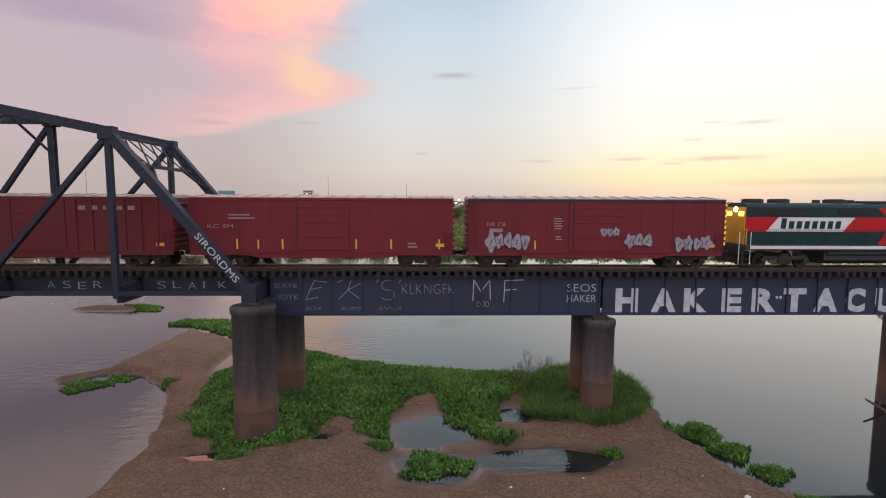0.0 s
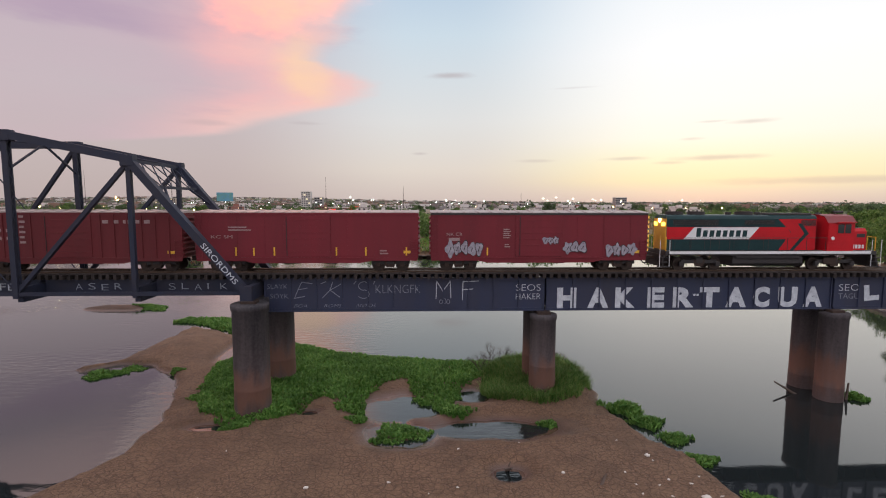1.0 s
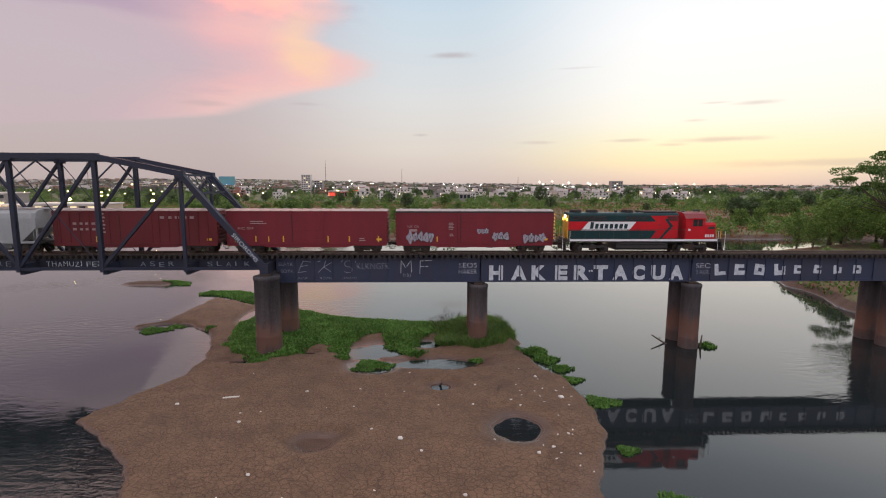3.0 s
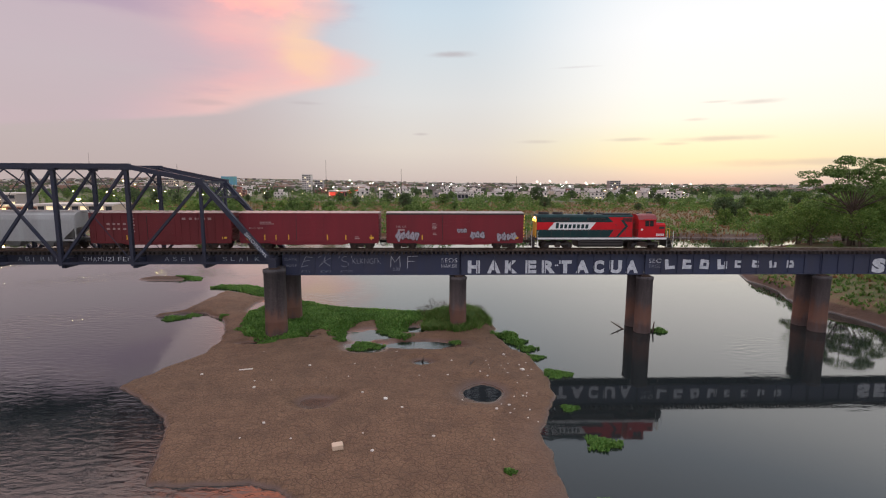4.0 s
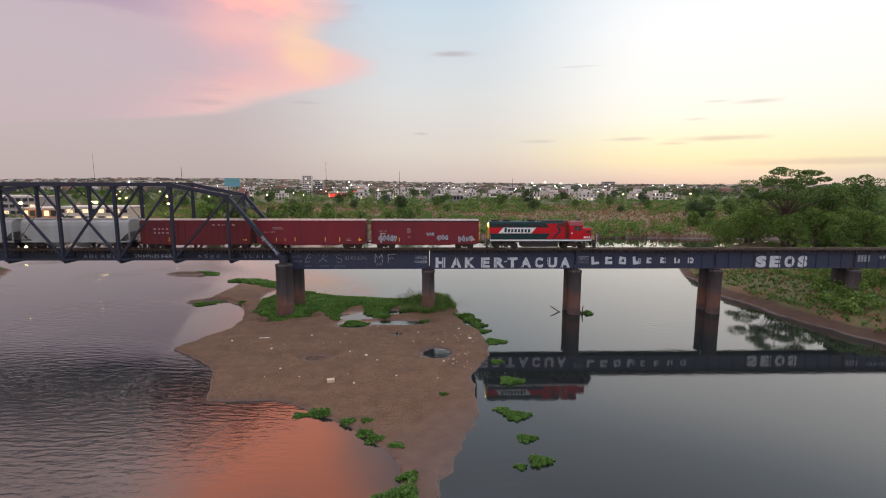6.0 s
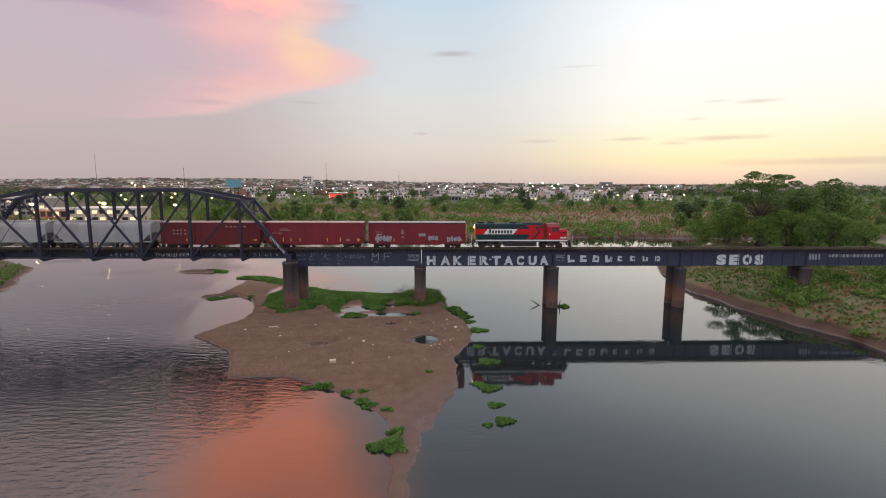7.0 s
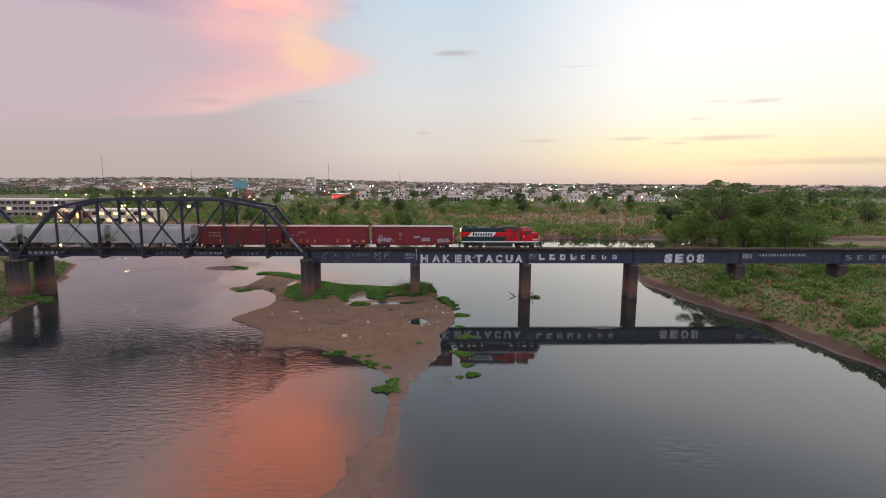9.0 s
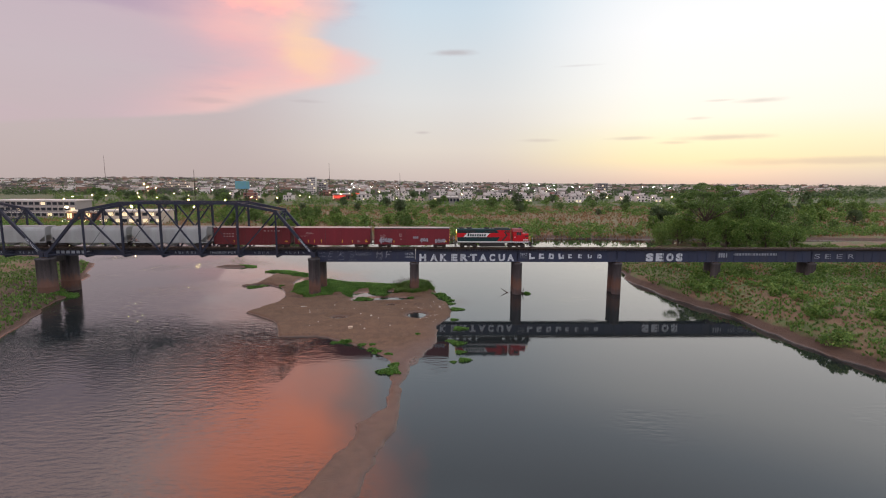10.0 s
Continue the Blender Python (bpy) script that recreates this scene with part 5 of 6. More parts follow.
CLUMPS_WEST = [(-11.2, -32.9, .5, .22), (-10.2, -32.7, .5, .22), (-9.2, -32.9, .6, .25), (-6.8, -34.5, .5, .22), (-5.3, -34.4, .4, .2), (-5.3, -36.3, .5, .25), (-4.4, -37.2, .6, .25), (-2.6, -38.2, .45, .2), (-2.0, -44.3, 1.2, .5), (-1.5, -42.2, .6, .3),
          (-36.9, 6.4, 1.3, .35), (-35.2, 7.8, .9, .22), (-30.6, 6.4, .5, .2), (-10.6, -5.4, 1.5, .35), (-13.6, -3.6, .6, .3), (-21.4, -4.2, .9, .35), (-48.4, 34.4, 1.5, .4), (-46.6, 32.9, 1.3, .35), (-72.4, -2.2, 2.2, .6), (-75.8, 3.5, 1.4, .5)]
for cx, cy, r, h in CLUMPS_EAST + CLUMPS_WEST:
    n = int(60 + 230 * r * r)
    a, q = R.uniform(0, 6.283, n), np.sqrt(R.uniform(0, 1, n))
    rr = r * q * (1 + .3 * np.sin(3 * a + cx) + .15 * np.sin(7 * a))
    x, y = np.cos(a) * rr * 1.15, np.sin(a) * rr * .85
    z0 = np.maximum(height(x + cx, y + cy), -.02)
    tall = h * (1.05 - .6 * q)
    va = blades(np.stack([x, y, z0], 1), tall, .14, 1.0, R, 2)
    vb = leaves(np.stack([x, y, z0 + tall * R.uniform(.3, 1, n)], 1), .2, R, .7)
    v, f = merge([va, vb])
    ob = new("plant_clump", mesh_from("plant_clump", v.tolist(), f, M_LEAF))
    ob.location = (cx, cy, 0)
    tagged(ob, "bright green leafy clump growing at the water's edge", "plant", "floating plant clumps")

# the mound under the second pier: long drooping grass and a bare bush
n = 6500
x, y = R.uniform(-5.6, 5.8, n), R.uniform(-3.2, 8, n)
q = np.hypot((x + .2) / 4.1, (y - 2.2) / 4.1) + wave(x, y, 1.3, 55) * .12
k = q < 1.05
x, y = x[k], y[k]
v, f = blades(np.stack([x, y, height(x, y) - .05], 1), np.full(len(x), .75) + .2 * wave(x, y, 1.0, 44), .05, 1.15, R, 5)
stuff("mound_grass", v, f, M_GRASS, "long drooping green grass on the mound round the pier", "grass")


def twig(bm, p, d, length, r, depth, rng):
    q = p + d * length
    add_rod(bm, p, q, r, 5, r * .6)
    if depth:
        for _ in range(3):
            e = (d + Vector((rng.uniform(-.7, .7), rng.uniform(-.7, .7), rng.uniform(-.25, .6)))).normalized()
            twig(bm, p + d * length * rng.uniform(.5, 1), e, length * .72, r * .6, depth - 1, rng)


rg = random.Random(3)
for bx, by, bh in ((-2.6, 6.0, 1.1), (-4.1, 5.0, .9), (2.4, 6.4, .95)):
    bm = bmesh.new()
    for i in range(7):
        a = i * .9
        twig(bm, Vector((.1 * math.cos(a), .1 * math.sin(a), -.1)), Vector((.6 * math.cos(a), .6 * math.sin(a), .9)).normalized(), bh, .022, 3, rg)
    ob = part("bare_bush", bm, M_BARK)
    ob.location = (bx, by, float(height(np.array([bx]), np.array([by]))[0]))
    tagged(ob, "bare brown twiggy bush on the mound", "bush", "bare bushes")


def blob_points(n, rng, rx, ry, rz, lobes):
    """Places in a crown made of several uneven lobes."""
    pts = []
    for cx, cy, cz, r in lobes:
        m = int(n / len(lobes))
        u = rng.normal(size=(m, 3))
        u /= np.linalg.norm(u, axis=1)[:, None]
        u *= (rng.uniform(.35, 1, m) ** .45)[:, None] * r
        pts.append(u * (rx, ry, rz) + (cx, cy, cz))
    return np.concatenate(pts)


def make_tree(h, spread, kind, seed, leaf=.5, n=2600, material=None, label="", name="tree", group="trees on the bank"):
    rng = np.random.RandomState(seed)
    rn = random.Random(seed)
    t = thing(name, label, "tree", group)
    trunk = bmesh.new()
    th = h * (.42 if kind == "umbrella" else .3)
    add_rod(trunk, (0, 0, -.5), (.15, .1, th), h * .022 + .08, 10, h * .014 + .05)
    lobes = []
    nl = 40 if kind == "umbrella" else 17
    for i in range(nl):
        a = i * 2.4 + rn.uniform(-.3, .3)
        if kind == "umbrella":
            rr = spread * math.sqrt((i + .5) / nl) * rn.uniform(.8, 1.12)
            c = Vector((rr * math.cos(a), rr * math.sin(a), h * (.95 - .22 * (rr / spread) ** 2 - (.13, 0, .30)[i % 3] * rn.uniform(.5, 1)) + rn.uniform(-.05, .03) * h))
            lobes.append((*c, spread * rn.uniform(.13, .27)))
        else:
            f = (i + .6) / nl
            rr = spread * (1 - .6 * abs(f - .35)) * rn.uniform(.3, .75)
            c = Vector((rr * math.cos(a), rr * math.sin(a), h * (.28 + .62 * f)))
            lobes.append((*c, spread * rn.uniform(.24, .46) * (1.1 - .5 * f)))
        add_rod(trunk, (.15, .1, th * rn.uniform(.75, 1)), c, (h * .004 if kind == "umbrella" else h * .009) + .03, 6, .03)
    part("trunk", trunk, M_BARK, t)
    pts = blob_points(n, rng, 1.0, 1.0, .38 if kind == "umbrella" else .85, lobes)
    v, f = leaves(pts, leaf, rng, .5)
    cr = new("crown", mesh_from("crown", v.tolist(), f, material or M_TREE))
    cr.parent = t
    return t


def put(src, x, y, k=1.0, rz=0.0):
    m = Matrix.Translation((x, y, ground_z(x, y) - .1)) @ Matrix.Rotation(rz, 4, "Z")
    ob = copy_thing(src, m)
    ob.scale = (k, k, k * random.uniform(.92, 1.06))
    return ob


acacia = make_tree(20.5, 10.5, "umbrella", 11, .40, 17000, M_TREE, "tall spreading umbrella-crowned tree on the river bank", "tree")
acacia.location = (91, 50, ground_z(91, 50))
t_a = make_tree(17, 7.6, "round", 12, .55, 5200, M_TREE, "leafy dark green tree in the riverside wood")
t_a.location = (104, 52, ground_z(104, 52))
t_b = make_tree(11, 6.4, "round", 13, .46, 4200, M_SCRUB, "bushy lighter green tree in the riverside wood")
t_b.location = (88, 58, ground_z(88, 58))
for x, y, k, s in ((113, 53, 1.08, 0), (108, 60, .85, 0), (120, 57, .8, 0), (97, 47, .95, 1), (109, 42, .8, 1), (116, 44, .7, 1), (101, 63, 1.1, 1), (92, 66, 1.1, 1), (118, 62, 1.0, 1), (93, 51, .8, 1), (98, 55, 1.0, 1), (89, 62, .9, 1),
                   (102, 48, .8, 1), (84, 66, .75, 1), (80, 56, .55, 1), (88, 44, .85, 1), (94, 43, .9, 1), (100, 43, .9, 1), (83, 51, .8, 1), (105, 41, .85, 1), (126, 56, .6, 1), (85, 58, .8, 1), (106, 50, .9, 1), (96, 40, .5, 1)):
    put((t_a, t_b)[s], x, y, k, x * 1.7)


def bush_cloud(spots, rng, leaf, per, material, name, label):
    """Many low bushes as one mass of leaves."""
    pts, sz = [], []
    for x, y, r, h in spots:
        z = ground_z(x, y)
        m = int(per * min(2.5, .5 + r * .5))
        u = rng.normal(size=(m, 3))
        u /= np.linalg.norm(u, axis=1)[:, None]
        u *= (rng.uniform(.3, 1, m) ** .5)[:, None]
        u[:, 2] = np.abs(u[:, 2])
        u = u * (r * rng.uniform(.8, 1.2), r * rng.uniform(.8, 1.2), h) + (x, y, z)
        u[:, 2] += .3 * h * np.sin(u[:, 0] * 2.1 / max(r, .5)) * np.clip((u[:, 2] - z) / h, 0, 1)
        pts.append(u)
        sz.append(np.full(m, leaf * (.6 + .25 * r)))
    pts, sz = np.concatenate(pts), np.concatenate(sz)
    v, f = leaves(pts, sz, rng, .4)
    return stuff(name, v, f, material, label, "bushes")


# right bank: scrub, grass and a few creepers
x = R.uniform(55, 150, 3200)
y = R.uniform(-62, 50, 3200)
dr = inside(x, y, RIGHT)
k = (dr > 1.0) & (wave(x, y, .13, 61) + R.normal(0, .25, len(x)) > -.15)
bx, by = x[k][:560], y[k][:560]
bush_cloud([(a, b, R.uniform(.8, 2.4), R.uniform(.6, 1.9)) for a, b in zip(bx, by)], R, .46, 200, M_SCRUB, "bank_scrub", "low green scrub on the sloping river bank")
x, y = R.uniform(54, 135, 30000), R.uniform(-62, 45, 30000)
dr = inside(x, y, RIGHT)
k = (dr > 1.2)
x, y = x[k][:19000], y[k][:19000]
g = wave(x, y, .16, 62) + R.normal(0, .3, len(x)) > -.36
for sel, m, nm, lb in ((g, M_GRASS, "bank_grass", "patchy green grass on the river bank"), (~g, M_STRAW, "dry_bank_grass", "dry straw-coloured grass on the river bank")):
    v, f = blades(np.stack([x[sel], y[sel], height(x[sel], y[sel]) - .05], 1), np.full(sel.sum(), .5) + .22 * wave(x[sel], y[sel], .4, 64), .2, 1.3, R, 5)
    stuff(nm, v, f, m, lb, "grass")
# left bank
x, y = R.uniform(-130, -60, 22000), R.uniform(-60, 45, 22000)
dl = inside(x, y, LEFT)
k = (dl > .8) & (wave(x, y, .2, 63) + R.normal(0, .2, len(x)) > -.22)
x, y = x[k][:11000], y[k][:11000]
v, f = blades(np.stack([x, y, height(x, y) - .05], 1), np.full(len(x), .5), .2, 1.1, R, 4)
stuff("left_bank_grass", v, f, M_GRASS, "bright green grass patches on the muddy bank", "grass")

# far bank: bushes and reddish grass, then woods
spots, spots2 = [], []
for i in range(4600):
    y = 104 + 330 * R.uniform(0, 1) ** 1.4
    x = R.uniform(-260, 340) * (y + 110) / 300
    w = math.sin(x * .03 + 1) + math.sin(y * .05 + x * .011) + R.normal(0, .5)
    if w > -.4 and not (x > 0 and 150 < y < 215 and w < 1):
        (spots if R.uniform() < .6 else spots2).append((x, y, R.uniform(1.2, 3.4), R.uniform(1.0, 3.4)))
bush_cloud(spots, R, .7, 42, M_SCRUB, "far_bank_bushes", "rounded green bushes along the far bank")
bush_cloud(spots2, R, .7, 42, M_GRASS, "far_bank_shrubs", "yellow-green shrubs along the far bank")
x, y = R.uniform(-260, 420, 26000), 102 + 240 * R.uniform(0, 1, 26000) ** 1.2
v, f = blades(np.stack([x, y, height(x, y) - .1], 1), np.full(len(x), 1.1), .35, .8, R, 3)
stuff("far_dry_grass", v, f, M_STRAW, "reddish dry grass field beyond the river", "grass")

ft = [make_tree(9, 4.6, "round", 21 + i, .9, 900, m, lb, group="trees round the town") for i, (m, lb) in enumerate(((M_DARKTREE, "dark green tree among the town's houses"), (M_TREE, "green tree at the edge of the town"), (M_SCRUB, "light green tree on the far bank")))]
for i, (x, y) in enumerate(((76, 306), (-60, 150), (-90, 135))):
    ft[i].location = (x, y, ground_z(x, y))
ft[0].scale = (1.5, 1.5, 1.5)
rt = random.Random(9)
for i in range(42):
    y = rt.uniform(118, 190)
    put(ft[1 + i % 2], rt.uniform(-112, -5) * (y + 60) / 230, y, rt.uniform(.5, .95), i)
for i in range(135):
    y = 210 + 480 * rt.random() ** 1.1
    put(ft[i % 2], rt.uniform(-.75, .95) * (y + 60), y, rt.uniform(.6, 1.25), i)
for i in range(55):
    y = rt.uniform(110, 330)
    put(ft[i % 3], rt.uniform(.55, 1.05) * (y + 70), y, rt.uniform(.5, 1.2), i)
spots = []
for i in range(420):
    x, y = R.uniform(112, 430), R.uniform(-60, 230)
    if (y < 62 or y > 106) and math.sin(x * .05) + math.sin(y * .06 + 2) + R.normal(0, .5) > -.2:
        spots.append((x, y, R.uniform(1.5, 4.2), R.uniform(1.2, 4.0)))
bush_cloud(spots, R, .6, 90, M_SCRUB, "meadow_bushes", "rounded green bushes scattered over the meadow")
spots = []
for i in range(420):
    y = 230 + 420 * R.uniform(0, 1)
    spots.append((R.uniform(-.8, 1.0) * (y + 60), y, R.uniform(2.2, 4.5), R.uniform(4, 9)))
bush_cloud(spots, R, .8, 60, M_TREE, "town_thickets", "green thickets between fields and town")
# the wooded skyline, past counting
spots = []
for i in range(2200):
    y = 620 + 2400 * R.uniform(0, 1) ** 1.4
    spots.append((R.uniform(-.95, 1.05) * (y + 50), y, R.uniform(6, 13), R.uniform(6, 13)))
bush_cloud(spots, R, 1.1, 16, M_DARKTREE, "far_woods", "dark woods on the skyline")

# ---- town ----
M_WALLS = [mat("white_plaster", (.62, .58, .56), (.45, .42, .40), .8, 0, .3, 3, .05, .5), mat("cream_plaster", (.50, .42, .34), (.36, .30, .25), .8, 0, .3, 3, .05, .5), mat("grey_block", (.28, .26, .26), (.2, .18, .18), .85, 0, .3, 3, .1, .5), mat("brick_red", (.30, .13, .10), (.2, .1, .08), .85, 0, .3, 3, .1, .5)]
M_PANE = mat("dark_pane", (.03, .035, .045), None, .15, 0, 1, 9, 0, .2)
M_LIT = glow_mat("lit_window", (1, .82, .50), .7)
M_TROOF = mat("flat_roof", (.25, .22, .21), (.16, .14, .14), .9)


def build_house(w, d, h, m, storeys, seed, label):
    r = random.Random(seed)
    ho = thing("house", label, "house", "houses of the town")
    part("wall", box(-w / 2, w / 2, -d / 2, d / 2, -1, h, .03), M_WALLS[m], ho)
    part("roof", box(-w / 2 - .2, w / 2 + .2, -d / 2 - .2, d / 2 + .2, h, h + .3, .05), M_TROOF, ho)
    part("roof_room", box(-w / 6, w / 5, -d / 6, d / 4, h + .3, h + 2.4, .04), M_WALLS[m], ho)
    part("water_tank", rod((w / 3, 0, h + .3), (w / 3, 0, h + 1.6), .55, 12), M_BLACK, ho)
    for s in range(storeys):
        n = max(2, int(w / 3))
        for i in range(n):
            x = -w / 2 + w * (i + .5) / n
            z = .9 + s * (h / storeys)
            wi = part("window", box(x - .75, x + .75, -d / 2 - .05, -d / 2 + .02, z, z + 1.3, .01), M_LIT if r.random() < .12 else M_PANE, ho)
            part("sill", box(x - .85, x + .85, -d / 2 - .14, -d / 2 - .01, z - .1, z), M_WALLS[0], wi)
    part("door", box(-.5, .5, -d / 2 - .06, -d / 2 + .02, -.9, 1.3, .01), M_RUST, ho)
    return ho


houses = [build_house(9, 9, 5.6, 0, 2, 1, "white flat-roofed two-storey house"), build_house(14, 9, 5.4, 0, 2, 2, "long white terrace house with flat roof"), build_house(10, 9, 3.2, 1, 1, 3, "low cream flat-roofed house"),
          build_house(11, 10, 6.2, 2, 2, 4, "grey block house of two storeys"), build_house(12, 9, 5.5, 3, 2, 5, "brick-red two-storey house with flat roof")]
for i, ho in enumerate(houses):
    x, y = -40 + i * 16, 430 + 7 * i
    ho.location = (x, y, ground_z(x, y))
for i in range(120):
    if i < 55:
        x, y = rt.uniform(40, 300), rt.uniform(430, 620)
        k = rt.choice((0, 0, 1, 1, 2, 3))
    else:
        y = rt.uniform(420, 980)
        x = rt.uniform(-.62, .35) * (y + 60)
        k = rt.randrange(5)
    ob = put(houses[k], x, y, rt.uniform(.9, 1.35), rt.uniform(-.3, .3))
# the built-up hillside, past counting
sets_v, sets_f, o = [], [], 0
hv = np.array([(-1, -1, 0), (1, -1, 0), (1, 1, 0), (-1, 1, 0), (-1, -1, 1), (1, -1, 1), (1, 1, 1), (-1, 1, 1)], float)
hf = [(0, 1, 5, 4), (1, 2, 6, 5), (2, 3, 7, 6), (3, 0, 4, 7), (4, 5, 6, 7)]
for i in range(2600):
    y = 720 + 2600 * R.uniform(0, 1) ** 1.4
    x = R.uniform(-.95, .2) * y
    if R.uniform() < .15:
        x = R.uniform(0, .9) * y
    w, d, h = R.uniform(4, 13), R.uniform(4, 8), R.uniform(4, 11)
    sets_v.append(hv * (w, d, h) + (x, y, ground_z(x, y) - .5))
    sets_f += [tuple(q + o for q in ff) for ff in hf]
    o += 8


def town_material():
    """Distant walls: a tone picked house by house."""
    m = bpy.data.materials.new("pale_town")
    m.use_nodes = True
    n, l = m.node_tree.nodes, m.node_tree.links
    b = n["Principled BSDF"]
    b.inputs["Roughness"].default_value = .85
    g, r = n.new("ShaderNodeNewGeometry"), n.new("ShaderNodeValToRGB")
    l.new(g.outputs["Random Per Island"], r.inputs[0])
    r.color_ramp.interpolation = "CONSTANT"
    e = r.color_ramp.elements
    for _ in range(4):
        e.new(.5)
    for el, (p, c) in zip(e, ((0, (.50, .46, .44, 1)), (.22, (.19, .16, .15, 1)), (.45, (.34, .25, .21, 1)), (.62, (.10, .09, .09, 1)), (.78, (.62, .58, .56, 1)), (.9, (.24, .14, .11, 1)))):
        el.position, el.color = p, c
    l.new(r.outputs[0], b.inputs["Base Color"])
    return m


stuff("hillside_houses", np.concatenate(sets_v), sets_f, town_material(), "pale houses crowded on the distant hills", "houses")


def build_block(name, x, y, w, d, h, m, storeys, label, category, lit=9):
    b = thing(name, label, category, at=(x, y, ground_z(x, y)))
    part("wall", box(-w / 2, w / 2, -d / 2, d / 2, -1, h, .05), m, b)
    part("roof", box(-w / 2 - .4, w / 2 + .4, -d / 2 - .4, d / 2 + .4, h, h + .5, .05), M_WALLS[0], b)
    n = max(2, int(w / 3.2))
    for s in range(storeys):
        for i in range(n):
            cx, z = -w / 2 + w * (i + .5) / n, h * (s + .3) / storeys
            part("window", box(cx - w / n * .36, cx + w / n * .36, -d / 2 - .06, -d / 2 + .05, z, z + h / storeys * .5), M_LIT if (s * 7 + i * 5) % lit == 0 else M_PANE, b)
        part("floor_band", box(-w / 2 - .5, w / 2 + .5, -d / 2 - .5, -d / 2 + .1, h * (s + .95) / storeys - .2, h * (s + .95) / storeys), M_WALLS[0], b)
    return b


build_block("office_building", -222, 190, 46, 14, 9.5, M_WALLS[2], 3, "long grey three-storey building with white floor bands and lit windows", "building")
build_block("shop_building", -146, 152, 30, 12, 6.4, M_WALLS[1], 2, "warmly lit roadside market hall with cream walls", "building", 2)
build_block("shop_building", -182, 168, 16, 10, 5.0, M_WALLS[3], 1, "small brick shop with one lit window", "building", 3)
build_block("warehouse", 20, 400, 26, 14, 6, M_WALLS[2], 1, "low grey warehouse at the edge of the fields", "building", 99)
build_block("warehouse", 62, 392, 18, 12, 4.5, M_WALLS[2], 1, "small grey shed at the edge of the fields", "building", 99)
build_block("tower_block", -186, 700, 13, 13, 27, M_WALLS[0], 9, "pale slim tower block over the town", "building")
build_block("office_building", -169, 705, 12, 12, 19, M_WALLS[2], 6, "dark office block beside the tower", "building")
build_block("apartment_building", -470, 850, 45, 16, 18, M_WALLS[1], 6, "long cream apartment block", "building")
red_shop = build_block("shop_building", -87, 470, 40, 20, 7, M_WALLS[3], 1, "low shop building with red-lit front", "building")
build_block("apartment_building", 305, 760, 18, 14, 20, M_WALLS[2], 7, "dark apartment block on the skyline", "building")
part_sign = part("shop_sign", add_box(box(-19, -5, -.2, .2, -2.4, .6), 1, 18, -.2, .2, 0, 3.2), glow_mat("red_sign", (1, .07, .05), .8), red_shop)
part_sign.location = (0, -10.4, 5.0)
bb = thing("billboard", "blue and green billboard on steel legs", "billboard", at=(-196, 429, ground_z(-196, 429)))
part("panel", box(-7.5, 7.5, -.3, .3, 13, 21, .05), mat("billboard_print", (.10, .28, .50), (.12, .30, .22), .5, 0, .12, .5, 0, .9), bb)
for s in (-4, 4):
    part("leg", rod((s, .4, -1), (s, .4, 14), .35, 8), M_RUST, bb)
for x, y, h in ((-270, 480, 34), (-640, 900, 70), (-40, 620, 34), (130, 690, 26), (-170, 760, 52)):
    ob = part("radio_mast", rod((0, 0, -1), (0, 0, h), .45, 6, .18), M_RUST)
    ob.location = (x, y, ground_z(x, y))
    tagged(ob, "thin steel mast above the town", "mast", "masts")

# street lamps, lit
M_SODIUM = glow_mat("sodium_lamp", (1, .62, .16), 70)
M_COLD = glow_mat("white_lamp", (.85, 1, .92), 22)


def build_lamp(m, h, r, label):
    la = thing("street_lamp", label, "street lamp", "street lamps")
    part("pole", rod((0, 0, -1), (0, 0, h), .12, 6, .07), M_BLACK, la)
    part("arm", rod((0, 0, h), (0, -1.2, h + .25), .06, 6), M_BLACK, la)
    bm = bmesh.new()
    bmesh.ops.create_icosphere(bm, subdivisions=1, radius=r, matrix=Matrix.Translation((0, -1.3, h + .15)) @ Matrix.Diagonal((1, 1, .6, 1)))
    part("lamp_head", bm, m, la)
    return la


lamp_y, lamp_w = build_lamp(M_SODIUM, 8, .42, "lit yellow street lamp"), build_lamp(M_COLD, 11, .5, "lit white street lamp")
lamp_w.location = (105, 520, ground_z(105, 520))
flood = build_lamp(glow_mat("flood_lamp", (1, .66, .18), 160), 8, .85, "bright yellow flood lamp over the road")
flood.location = (-153, 160, ground_z(-153, 160))
lamp_y.location = (-163, 172, ground_z(-163, 172))
for x, y, h in ((-185, 158, 1.0), (-128, 176, .9)):
    put(flood, x, y, h, 0)
for x, y in ((-185, 230), (-172, 215), (-160, 236), (-230, 300), (-205, 330), (-141, 250), (-120, 300), (-260, 260), (-300, 420), (-90, 420), (-60, 520), (-205, 420), (160, 330), (178, 345), (197, 352), (215, 362), (238, 371), (40, 460)):
    put(lamp_y, x, y, 1, 0)
for i in range(46):
    y = rt.uniform(430, 900)
    put(lamp_w if i % 3 else lamp_y, rt.uniform(-.6, .55) * (y + 60), y, rt.uniform(.7, 1.15), 0)
for x, y in ((130, 530), (158, 545), (196, 560), (60, 560), (235, 580), (-75, 560)):
    put(lamp_w, x, y, 1.3, 0)

# tall flood lights and street lamps at the places where they burn: x, y, height
for x, y, h in ((142, 603, 20), (159, 603, 20.5), (181, 603, 20.5), (207, 603, 18), (218, 603, 17.5), (309, 603, 17), (325, 603, 17.5), (350, 603, 17.5), (-99, 553, 20), (-89, 503, 17), (-77, 603, 17), (2, 553, 16), (14, 553, 16.5), (25, 553, 17)):
    put(lamp_w, x, y, (h - ground_z(x, y)) / 11.2, 0)
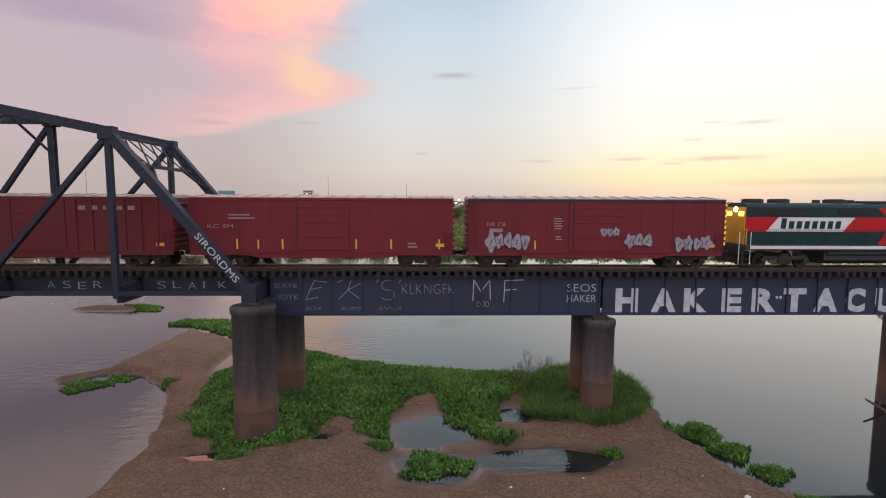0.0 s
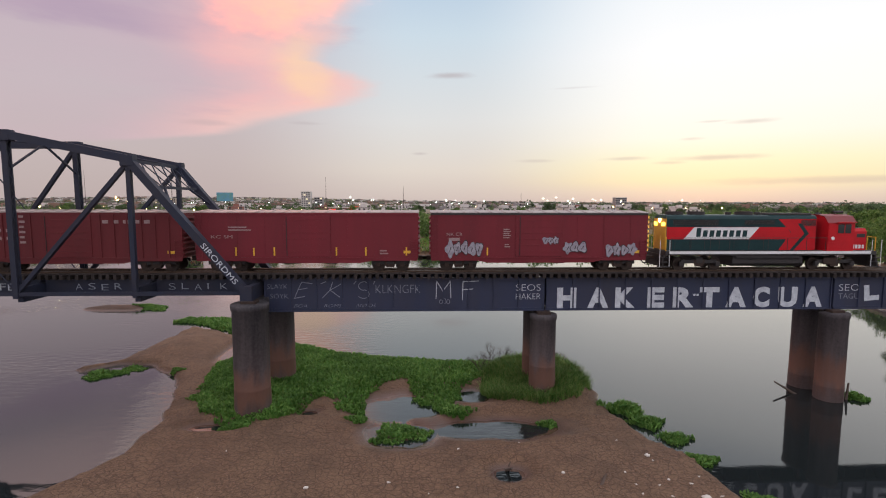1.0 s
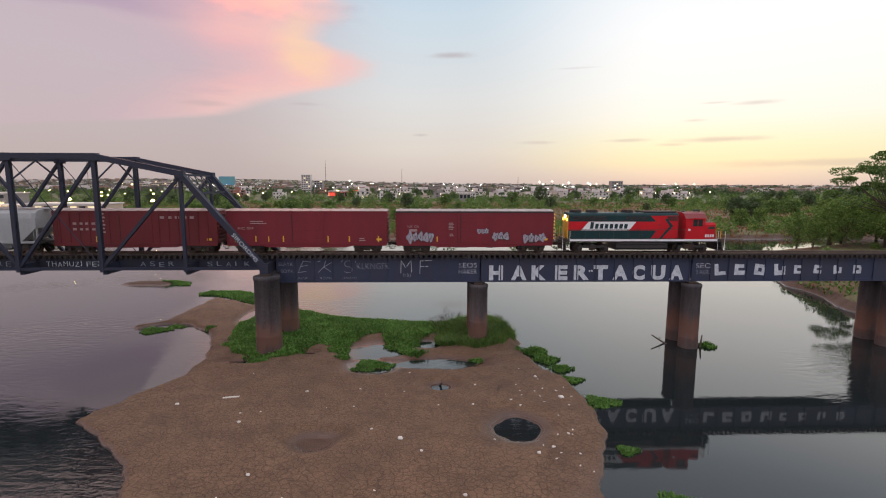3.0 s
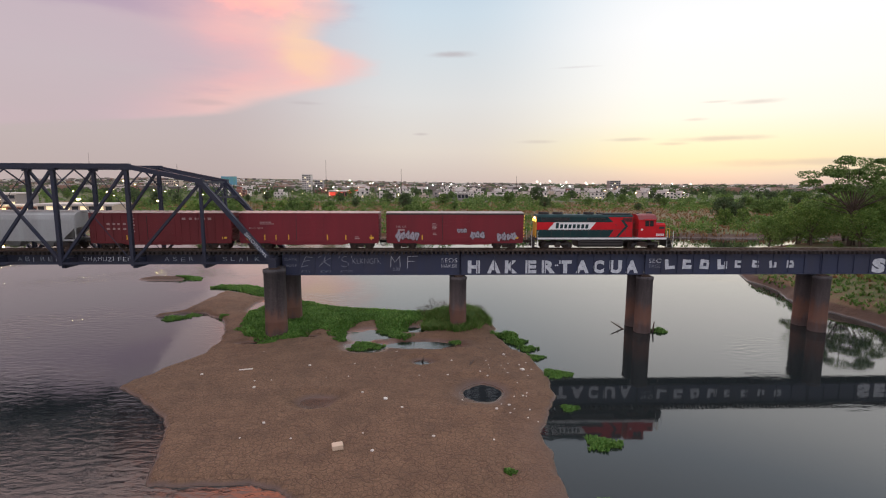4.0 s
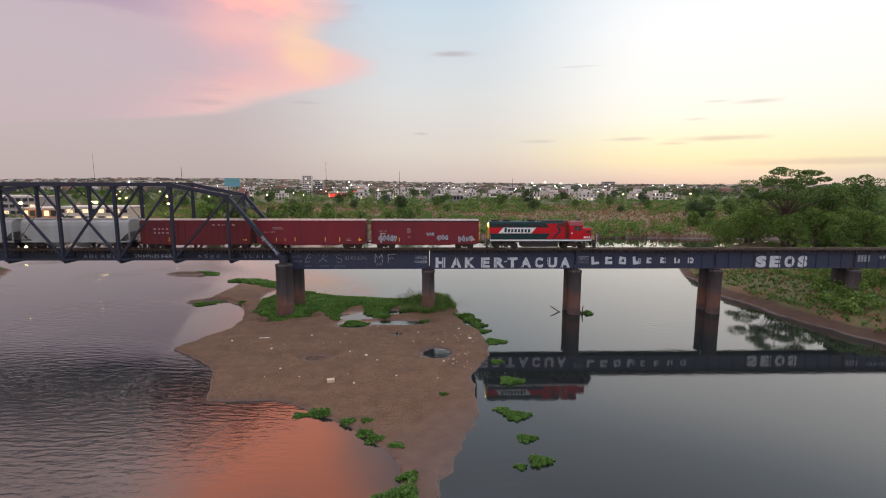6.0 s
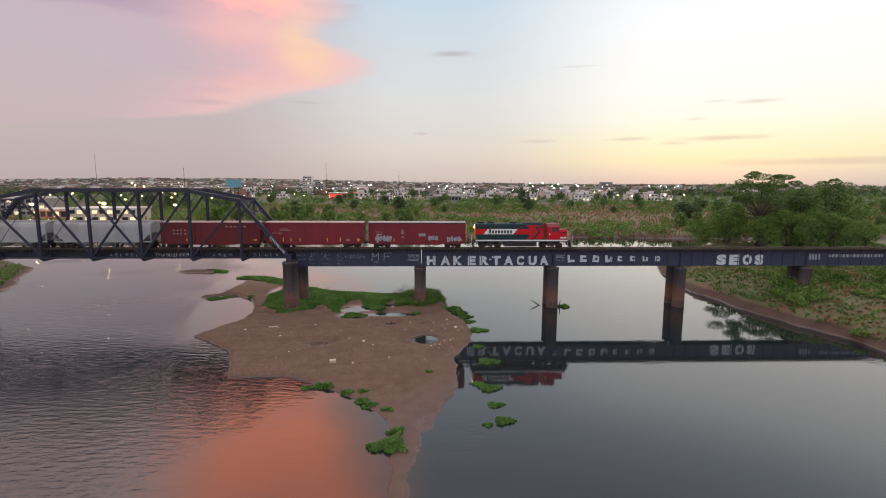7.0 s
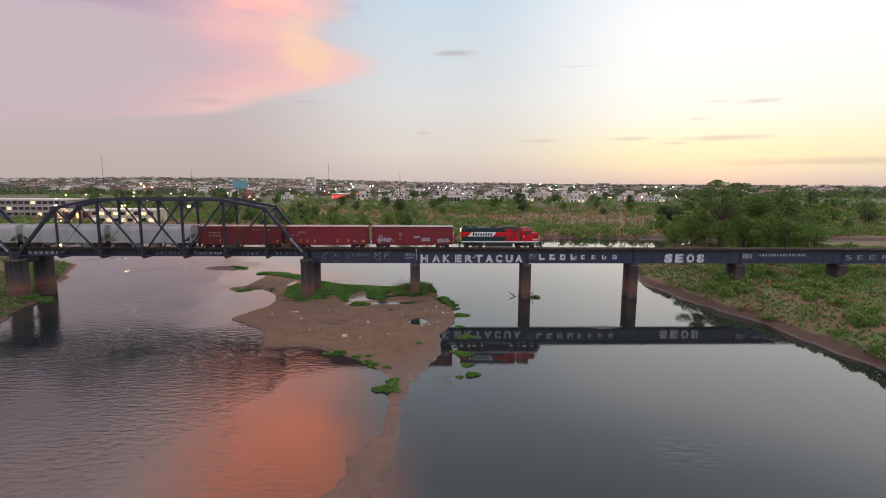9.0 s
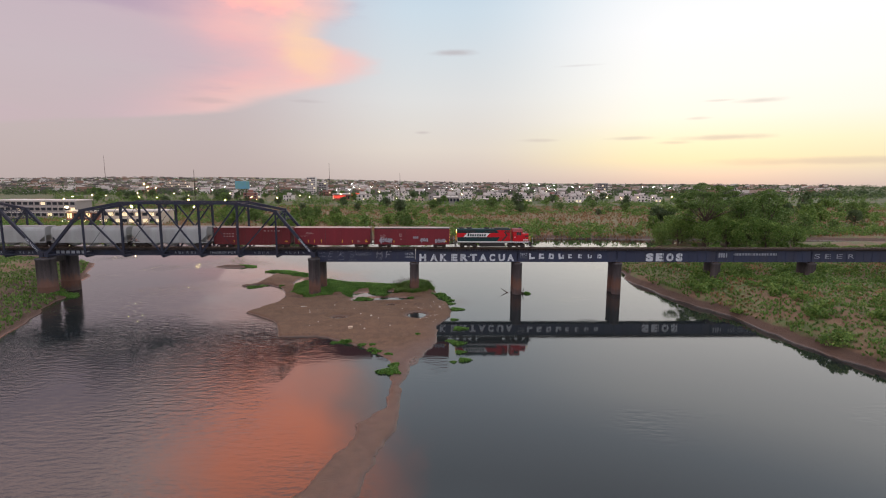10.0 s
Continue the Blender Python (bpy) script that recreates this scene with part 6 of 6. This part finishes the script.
for x, y, h in ((-339, 503, 19), (-313, 463, 17), (-304, 463, 15), (-264, 423, 11), (-290, 353, 11), (-282, 323, 11), (-284, 303, 11), (-248, 323, 9), (-228, 323, 9), (-145, 323, 8), (-178, 403, 7), (-128, 403, 10), (-114, 383, 9), (-28, 353, 8)):
    put(lamp_y, x, y, (h - ground_z(x, y)) / 8.2, 0)

# cars on the riverside road
def build_car(paint, label):
    ca = thing("car", label, "car", "cars on the riverside road")
    body = extrude_x([(-.85, .35), (.85, .35), (.88, .8), (.8, .95), (-.8, .95), (-.88, .8)], -2.1, 2.1)
    part("body", body, paint, ca)
    bm = prism([(-1.5, .94), (1.1, .94), (.6, 1.45), (-1.1, 1.45)], -.72, .72)
    part("cabin", bm, M_GLASS, ca)
    part("roof", box(-1.05, .55, -.7, .7, 1.45, 1.49), paint, ca)
    for sx in (-1.3, 1.3):
        for sy in (-.8, .8):
            w = part("wheel", rod((sx, sy - .1, .32), (sx, sy + .1, .32), .32, 14), M_BLACK, ca)
    for sy in (-.6, .6):
        part("headlight", box(2.08, 2.13, sy - .16, sy + .16, .6, .78), M_LAMP, ca, "lit headlight")
    return ca


car_a = build_car(M_LWHITE, "white car with lit headlights on the road")
car_b = build_car(M_BOX, "dark red car parked beside the road")
car_a.location, car_a.rotation_euler = (-186, 156, ground_z(-186, 156)), (0, 0, -1.2)
car_b.location, car_b.rotation_euler = (-178, 158, ground_z(-178, 158)), (0, 0, -1.0)
for i in range(5):
    put((car_a, car_b)[i % 2], -196 + 13 * i, 150 + 5 * (i % 3), 1, -1.2 + .2 * i)

# ---- litter and driftwood ----
M_STONE = mat("pale_litter", (.60, .57, .53), (.4, .36, .33), .8)
rs = random.Random(12)
STONES = [(5.0, -13.4, .22), (3.9, -9.2, .16), (-7.2, -19.5, .18), (-5.8, -21.0, .1), (4.0, -19, .1), (1.5, -21.3, .13), (-1.5, -11, .1), (-15, -12, .12), (-2.0, -14.6, .1), (-18.5, -17, .13), (2.6, -20.6, .12), (-9.2, -18.2, .1), (-3.4, -25.5, .12), (-7.4, -27.2, .12), (-4.6, -56, .2), (-15.6, -23.4, .12), (-24.2, -14.0, .14), (1.6, -14.6, .1)]
for x, y, r in STONES:
    bm = bmesh.new()
    bmesh.ops.create_icosphere(bm, subdivisions=2, radius=r)
    for vv in bm.verts:
        vv.co *= rs.uniform(.75, 1.2)
        vv.co.z *= .55
    ob = part("pale_stone", bm, M_STONE)
    ob.location = (x, y, ground_z(x, y) + r * .25)
    tagged(ob, "small pale stone lying on the mud", "stone", "stones on the mud")
flake = bmesh.new()
bmesh.ops.create_icosphere(flake, subdivisions=1, radius=.07)
for vv in flake.verts:
    vv.co = vv.co * rs.uniform(.6, 1.3)
    vv.co.z *= .45
chip = part("pale_chip", flake, M_STONE)
chip.location = (3.2, -12.2, ground_z(3.2, -12.2) + .02)
tagged(chip, "tiny pale chip of litter on the mud", "litter", "litter on the mud")
for i in range(44):
    x, y = (rs.uniform(-24, 5), rs.uniform(-28, -7)) if i % 2 else (rs.uniform(1, 6), rs.uniform(-24, -8))
    if ground_z(x, y) > .12:
        ob = copy_thing(chip, Matrix.Translation((x, y, ground_z(x, y) + .02)) @ Matrix.Rotation(i * 1.3, 4, "Z"))
        ob.scale = (rs.uniform(.6, 1.9), rs.uniform(.6, 1.4), rs.uniform(.6, 1.2))
box_l = part("cardboard_box", box(-.35, .35, -.28, .28, 0, .3, .02), mat("cardboard", (.55, .44, .34), (.4, .3, .22), .85))
box_l.location, box_l.rotation_euler = (-9.7, -26.8, ground_z(-9.7, -26.8)), (0, 0, .3)
tagged(box_l, "battered pale cardboard box on the mud", "box")
pl = part("plank", box(-.6, .6, -.1, .1, 0, .05, .01), M_STONE)
pl.location, pl.rotation_euler = (-20.6, -13.0, ground_z(-20.6, -13.0) + .01), (0, 0, .2)
tagged(pl, "pale wooden plank lying on the mud", "plank")
for x, y, q, L in ((20.7, .4, (-.86, .3, .36), 2.2), (23.1, -.7, (.2, .1, .95), 1.3), (-.4, -12.8, (.5, .6, .12), 1.6), (-4.5, -9.5, (.3, -.8, .25), 1.0)):
    bm = rod((0, 0, -.4), Vector(q).normalized() * L, .13, 8, .06)
    add_rod(bm, Vector(q).normalized() * L * .6, Vector(q).normalized() * L * .6 + Vector((.12, .1, .25)), .05, 6, .02)
    ob = part("driftwood_branch", bm, M_BARK)
    ob.location = (x, y, max(0, ground_z(x, y)))
    tagged(ob, "dark driftwood branch sticking out by the water", "branch", "driftwood")
